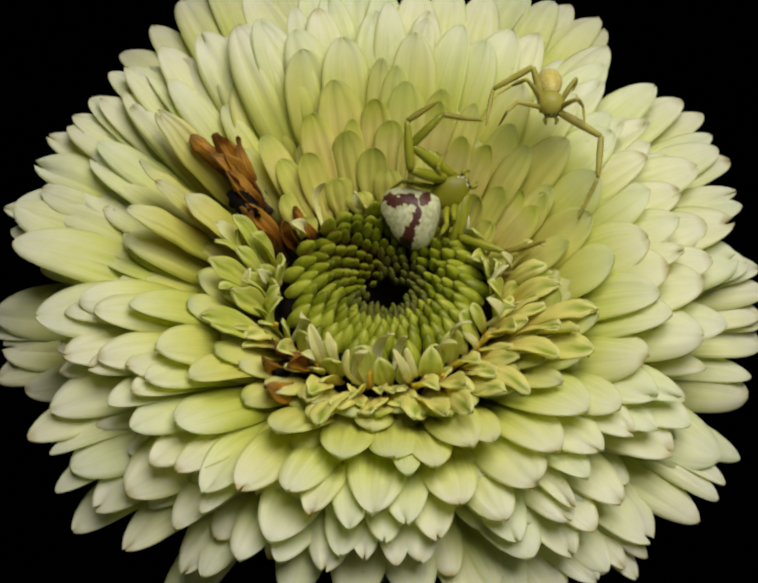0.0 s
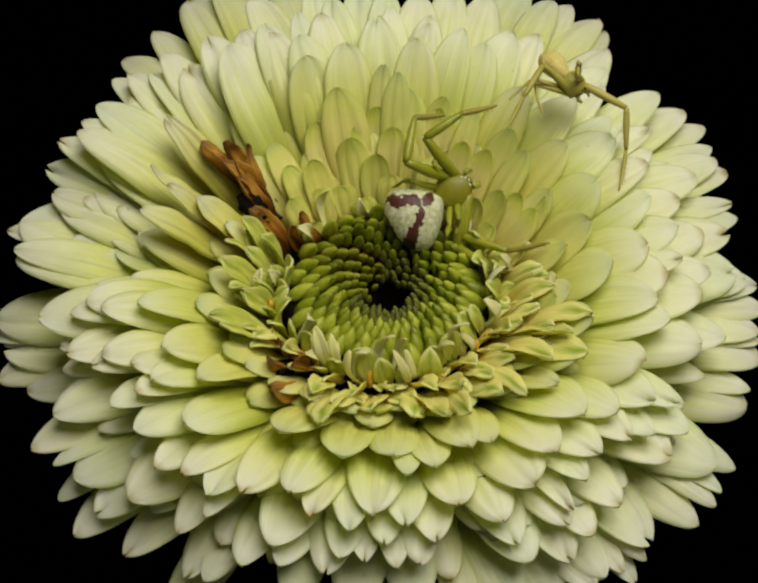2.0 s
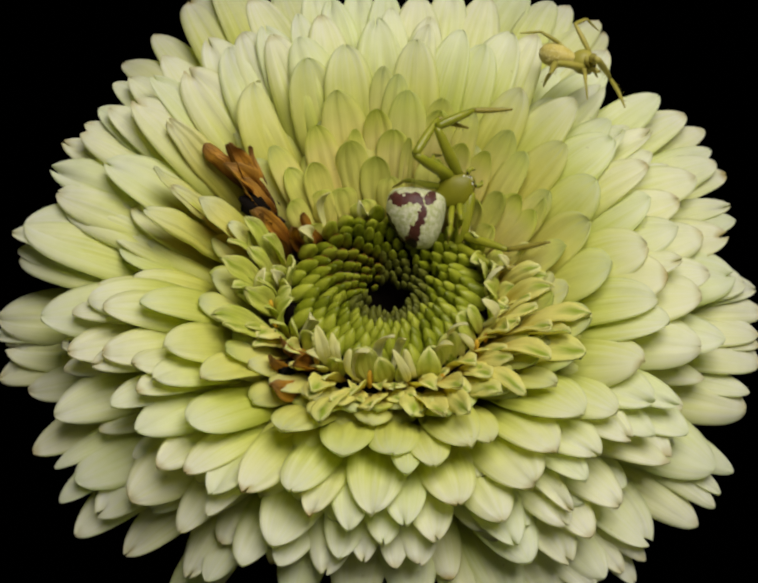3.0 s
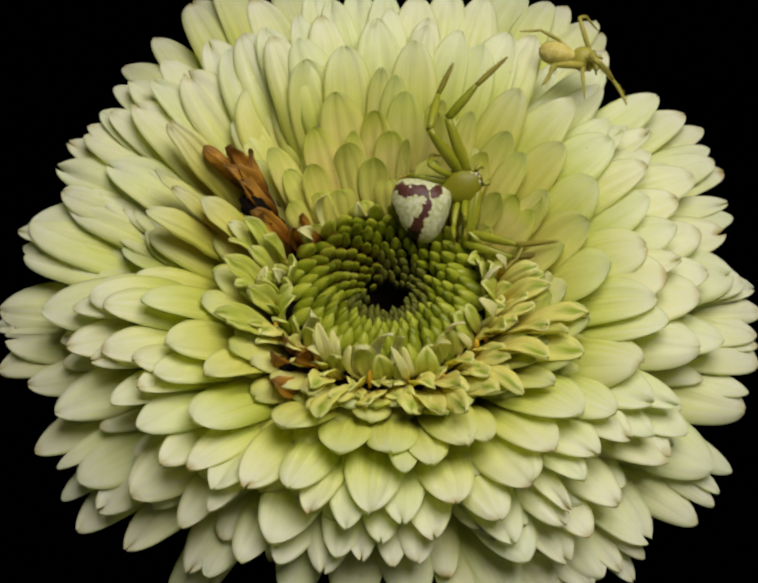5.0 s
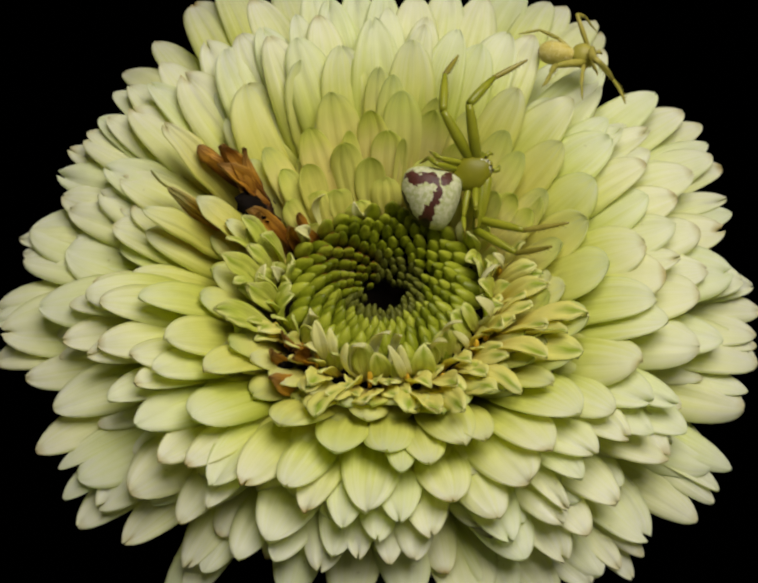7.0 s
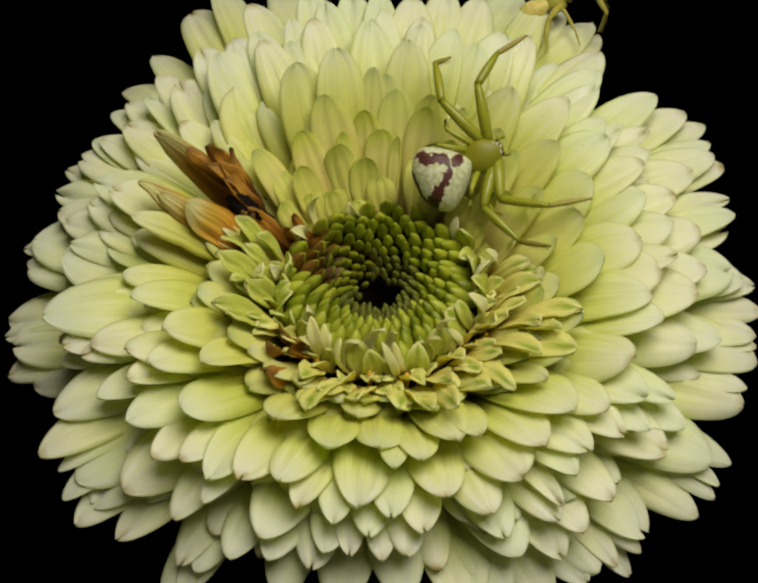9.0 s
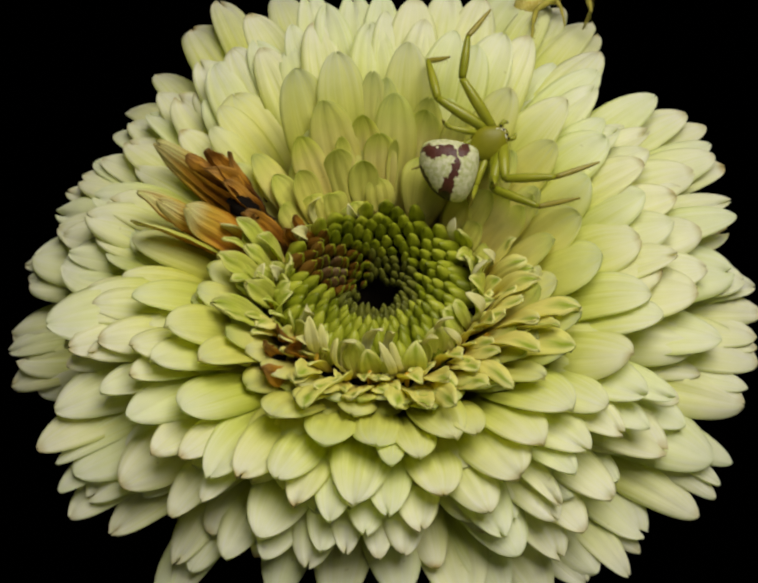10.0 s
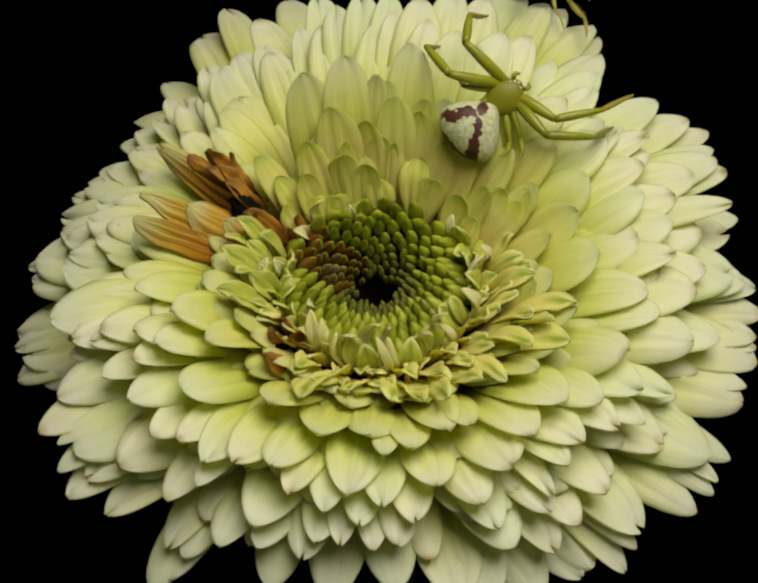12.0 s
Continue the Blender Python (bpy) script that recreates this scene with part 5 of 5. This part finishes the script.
# finer shifts round single petals: place across and up, shift at the start, shift at the end
NUDGES_1 = [(-31.7, -3.6, 0, 0, 0, 0), (-31.5, -6.3, 0, 0, 0.69, 0.48), (-31.3, -1.1, 0.16, -0.81, 0, 0), (-29.7, 4.6, 0.07, 0.6, -0.47, -0.46), (-28.7, -13.4, -0.11, 0.78, 0, 0.33), (-26.9, 10.3, -0.71, -1.02, -0.69, -0.95), (-26.7, -14.6, -0.03, 0.71, 0.09, -0.03), (-25.8, 11.9, -1.11, -0.77, 0, 0), (-25.3, -19.4, 0.22, -0.29, -0.24, 0.25), (-23.9, 13.6, 0.11, 0.16, -0.3, -0.18), (-22.7, -9.6, 0.31, 0.22, -0.7, 0.22), (-22.7, 10.3, -0.32, 0.91, -0.21, -0.02), (-22.3, 0, -0.03, 0.41, -0.4, -0.28), (-21.8, 18, 0.56, 0.04, 0.64, 0.13), (-21.4, -20.6, 0.7, 0.44, -0.79, 0.23), (-21.3, 3.8, -1.17, 0.57, -0.33, 0.1)]
NUDGES_2 = [(-19.1, 20.3, 0.72, 0.3, -0.06, 0.01), (-19, 9.8, -0.39, 0.78, -0.69, -0.28), (-18.1, 13.8, -0.03, 0.06, 0.21, 1.15), (-17.8, -4, 0.12, 0.08, 0.38, 0.77), (-17, 23.1, -0.35, -0.52, -0.08, 0.17), (-15.9, -10.4, -0.57, -0.04, -1, -0.07), (-12.7, -22.2, 0.39, 0.61, -0.51, -0.64), (-12.7, 11.7, -0.35, 0.65, -0.86, 0.59), (-11.3, 16.9, 0.22, 0.29, -0.6, 0.43), (-10.2, -18.4, 0.32, 0.33, 0.39, -0.19), (-8.3, -0.2, -0.64, -0.27, 0.47, -0.04), (-7.9, -15.6, 0.07, -0.07, -0.25, 0.07), (-7.1, 13.3, 0.02, 0.27, -0.18, -0.16), (-5.9, -7.6, 0.29, -0.41, -0.38, 0.43), (-4.7, 6.5, -0.03, 0.2, 0.01, -0.01), (-4.2, 16.4, -0, -0.03, 0.11, -0.03)]
NUDGES_3 = [(-2.3, -0.3, -0.04, -0.02, -0.07, -0.05), (-1.5, -19, 0.08, 0.01, -0.2, 0.1), (-1.5, -9.4, 0.15, -0.83, -0.35, -0.09), (1.5, -1.6, 0.1, 0.08, 0.14, -0.1), (2.6, 22.5, -0.07, 0.16, 0, 0), (7.5, -15.8, 0.12, -0.08, -0.05, 0.1), (11.3, -0.5, 0.55, -0.27, -0.21, 0.18), (12.1, 11.2, 0.19, 0.29, 0, 0), (12.6, -16, 0.11, -0.03, -0.22, 0.03), (14.9, -21.5, 0.02, 0.44, 0.25, -0.19), (16.2, -2.1, 0.34, 0.08, 0.01, -0.01), (18.1, -12.2, -0.07, 0.13, -0.18, -0.26), (18.1, 12.5, 0, 0, 0, 0), (18.1, 20.9, -0.01, -0.02, -0.16, -0.09), (18.7, 2.7, 0.06, 0.15, -0.12, 0.27), (20.3, -6.8, 0.08, 0.09, -0.48, 0.2)]
NUDGES_4 = [(21.7, -20.4, -0.21, -0.44, -0.04, 0.14), (22.4, 16.3, 0.04, -0.29, -0.33, 0.08), (23.8, -11.2, -0.16, -0.07, 0.11, 0.18), (24.4, 14.7, -0.27, 0.35, 0.33, -0.17), (25.5, -19, -0.34, -0.66, 0.36, 0.09), (26.3, 12.7, -0.08, -0.01, 0.16, 0.16), (27.8, 9.7, 0.26, -0.38, -0.06, 0.23), (28.4, -14.7, 0.24, 0.08, 0, 0.17), (28.7, 6, 0.04, -0.18, 0.55, -0.63), (29.5, -8.8, -0.26, -0.24, -0.09, 0.13), (30.6, 0.5, -0.48, 0.42, 0.19, 0.02), (30.8, -2.4, 0, 0, -0.02, -0.48)]
NUDGES = NUDGES_1 + NUDGES_2 + NUDGES_3 + NUDGES_4


def nudge(u, v, t):
    """The finer shift at a place across and up the head, in mm."""
    early = float(np.interp(t, [0, 1, 2, 3, 5.5], [1, 0.7, 0.42, 0.25, 0]))
    late = float(np.interp(t, [6, 7, 9, 10, 12], [0, 0.15, 0.8, 1, 1]))
    total, across, up = 1.0, 0.0, 0.0
    for nu, nv, ex, ey, lx, ly in NUDGES:
        w = 3 * math.exp(-((u - nu) ** 2 + (v - nv) ** 2) / 9.0)
        total, across, up = total + w, across + w * (early * ex + late * lx), up + w * (early * ey + late * ly)
    return across / total, up / total


def shift_at(p, k):
    """How far the place p of the head has moved at the k-th time, in mm."""
    far = 1 - (p - AIM).dot(TO_CAMERA) / 146
    u, v = p.x / far, p.dot(UPWARD) / far
    fu = min(6.999, max(0.0, (u - NET_U[0]) / (NET_U[1] - NET_U[0])))
    fv = min(4.999, max(0.0, (v - NET_V[0]) / (NET_V[1] - NET_V[0])))
    i, j = int(fu), int(fv)
    a, b = fu - i, fv - j
    across, up = nudge(u, v, SAG_TIMES[k])
    move = far * (across * RIGHT + up * UPWARD)
    for strength, knots in SAGS:
        for di, dj, w in ((0, 0, (1 - a) * (1 - b)), (1, 0, a * (1 - b)), (0, 1, (1 - a) * b), (1, 1, a * b)):
            n = 2 * ((j + dj) * 8 + i + di)
            move += far * w * strength[k] * (knots[n] * RIGHT + knots[n + 1] * UPWARD)
    return move


def tip_after(base, wanted, length):
    """The tip of a stiff petal rooted at base that is seen where wanted is: it nods towards or away from the camera to keep its length."""
    d = wanted - base
    ray = (EYE - wanted).normalized()
    near = d.dot(ray)
    room = near * near + length * length - d.length_squared
    if room <= 0:
        return wanted
    return wanted + (math.copysign(math.sqrt(room), near) - near) * ray


def motions():
    for ob, base, tip, roll, withers in PETALS:
        rows = []
        for k, t in enumerate(SAG_TIMES):
            b = base + 0.8 * shift_at(base, k)
            length = (tip - base).length
            p = tip_after(b, tip + shift_at(tip, k), length)
            if (p - b).length > length:
                b = p - length * (p - b).normalized()
            curl = radians(150) * min(1, max(0, (t - withers[0]) / (withers[1] - withers[0]))) if withers else 0
            rows.append((t, Matrix.Translation(b * MM + LIFT) @ petal_frame(b, p, roll + curl).to_4x4()))
        walk(ob, rows)
    for ob, m, spin, start in FAILING:
        rows = [(t, m @ Matrix.Rotation(spin + radians(turn), 4, "Z")) for t, turn in ((0, 0), (start, 0), (start + 0.5, 60), (start + 1.0, 130), (start + 1.4, 180), (12, 180))]
        walk(ob, rows)
    walk(disc, [(t, Matrix.Translation(shift_at(Vector((0, 0, 0)), k) * MM + LIFT)) for k, t in enumerate(SAG_TIMES)])
    for spider, rows in ((green_spider, GREEN_ROWS), (yellow_spider, YELLOW_ROWS)):
        keys = []
        for t, x, y, z, heading in rows:
            ahead = math.cos(radians(heading)) * RIGHT + math.sin(radians(heading)) * UPWARD
            left = TO_CAMERA.cross(ahead)
            keys.append((t, Matrix.Translation(Vector((x, y, z)) * MM) @ Matrix((ahead, left, TO_CAMERA)).transposed().to_4x4()))
        walk(spider, keys)
    # the small spider's abdomen hangs away behind it while it comes down the petal
    for abdomen in SPIDER_BELLIES:
        waist = Vector((-0.75, 0, 0.15)) * MM
        walk(abdomen, [(t, Matrix.Translation(waist) @ Matrix.Rotation(radians(-dip), 4, "Y") @ Matrix.Translation(Vector((-1.6, 0, 0)) * MM))
                       for t, dip in ((0, 48), (1, 46), (1.5, 38), (2, 26), (2.5, 18), (3, 12), (12, 8))])
    for leg, shin, foot, side, hip, lens, rows in SPIDER_LEGS:
        thigh_rows, shin_rows, foot_rows = [], [], []
        for t, a1, e1, a2, e2, a3, e3 in rows:
            m1, m2, m3 = aim(side, a1, e1), aim(side, a2, e2), aim(side, a3, e3)
            back = m1.transposed()
            knee = Vector((lens[0], 0, 0)) * MM
            ankle = knee + back @ m2 @ Vector((lens[1], 0, 0)) * MM
            thigh_rows.append((t, Matrix.Translation(Vector(hip) * MM) @ m1.to_4x4()))
            shin_rows.append((t, Matrix.Translation(knee) @ (back @ m2).to_4x4()))
            foot_rows.append((t, Matrix.Translation(ankle) @ (back @ m3).to_4x4()))
        walk(leg, thigh_rows)
        walk(shin, shin_rows)
        walk(foot, foot_rows)


motions()
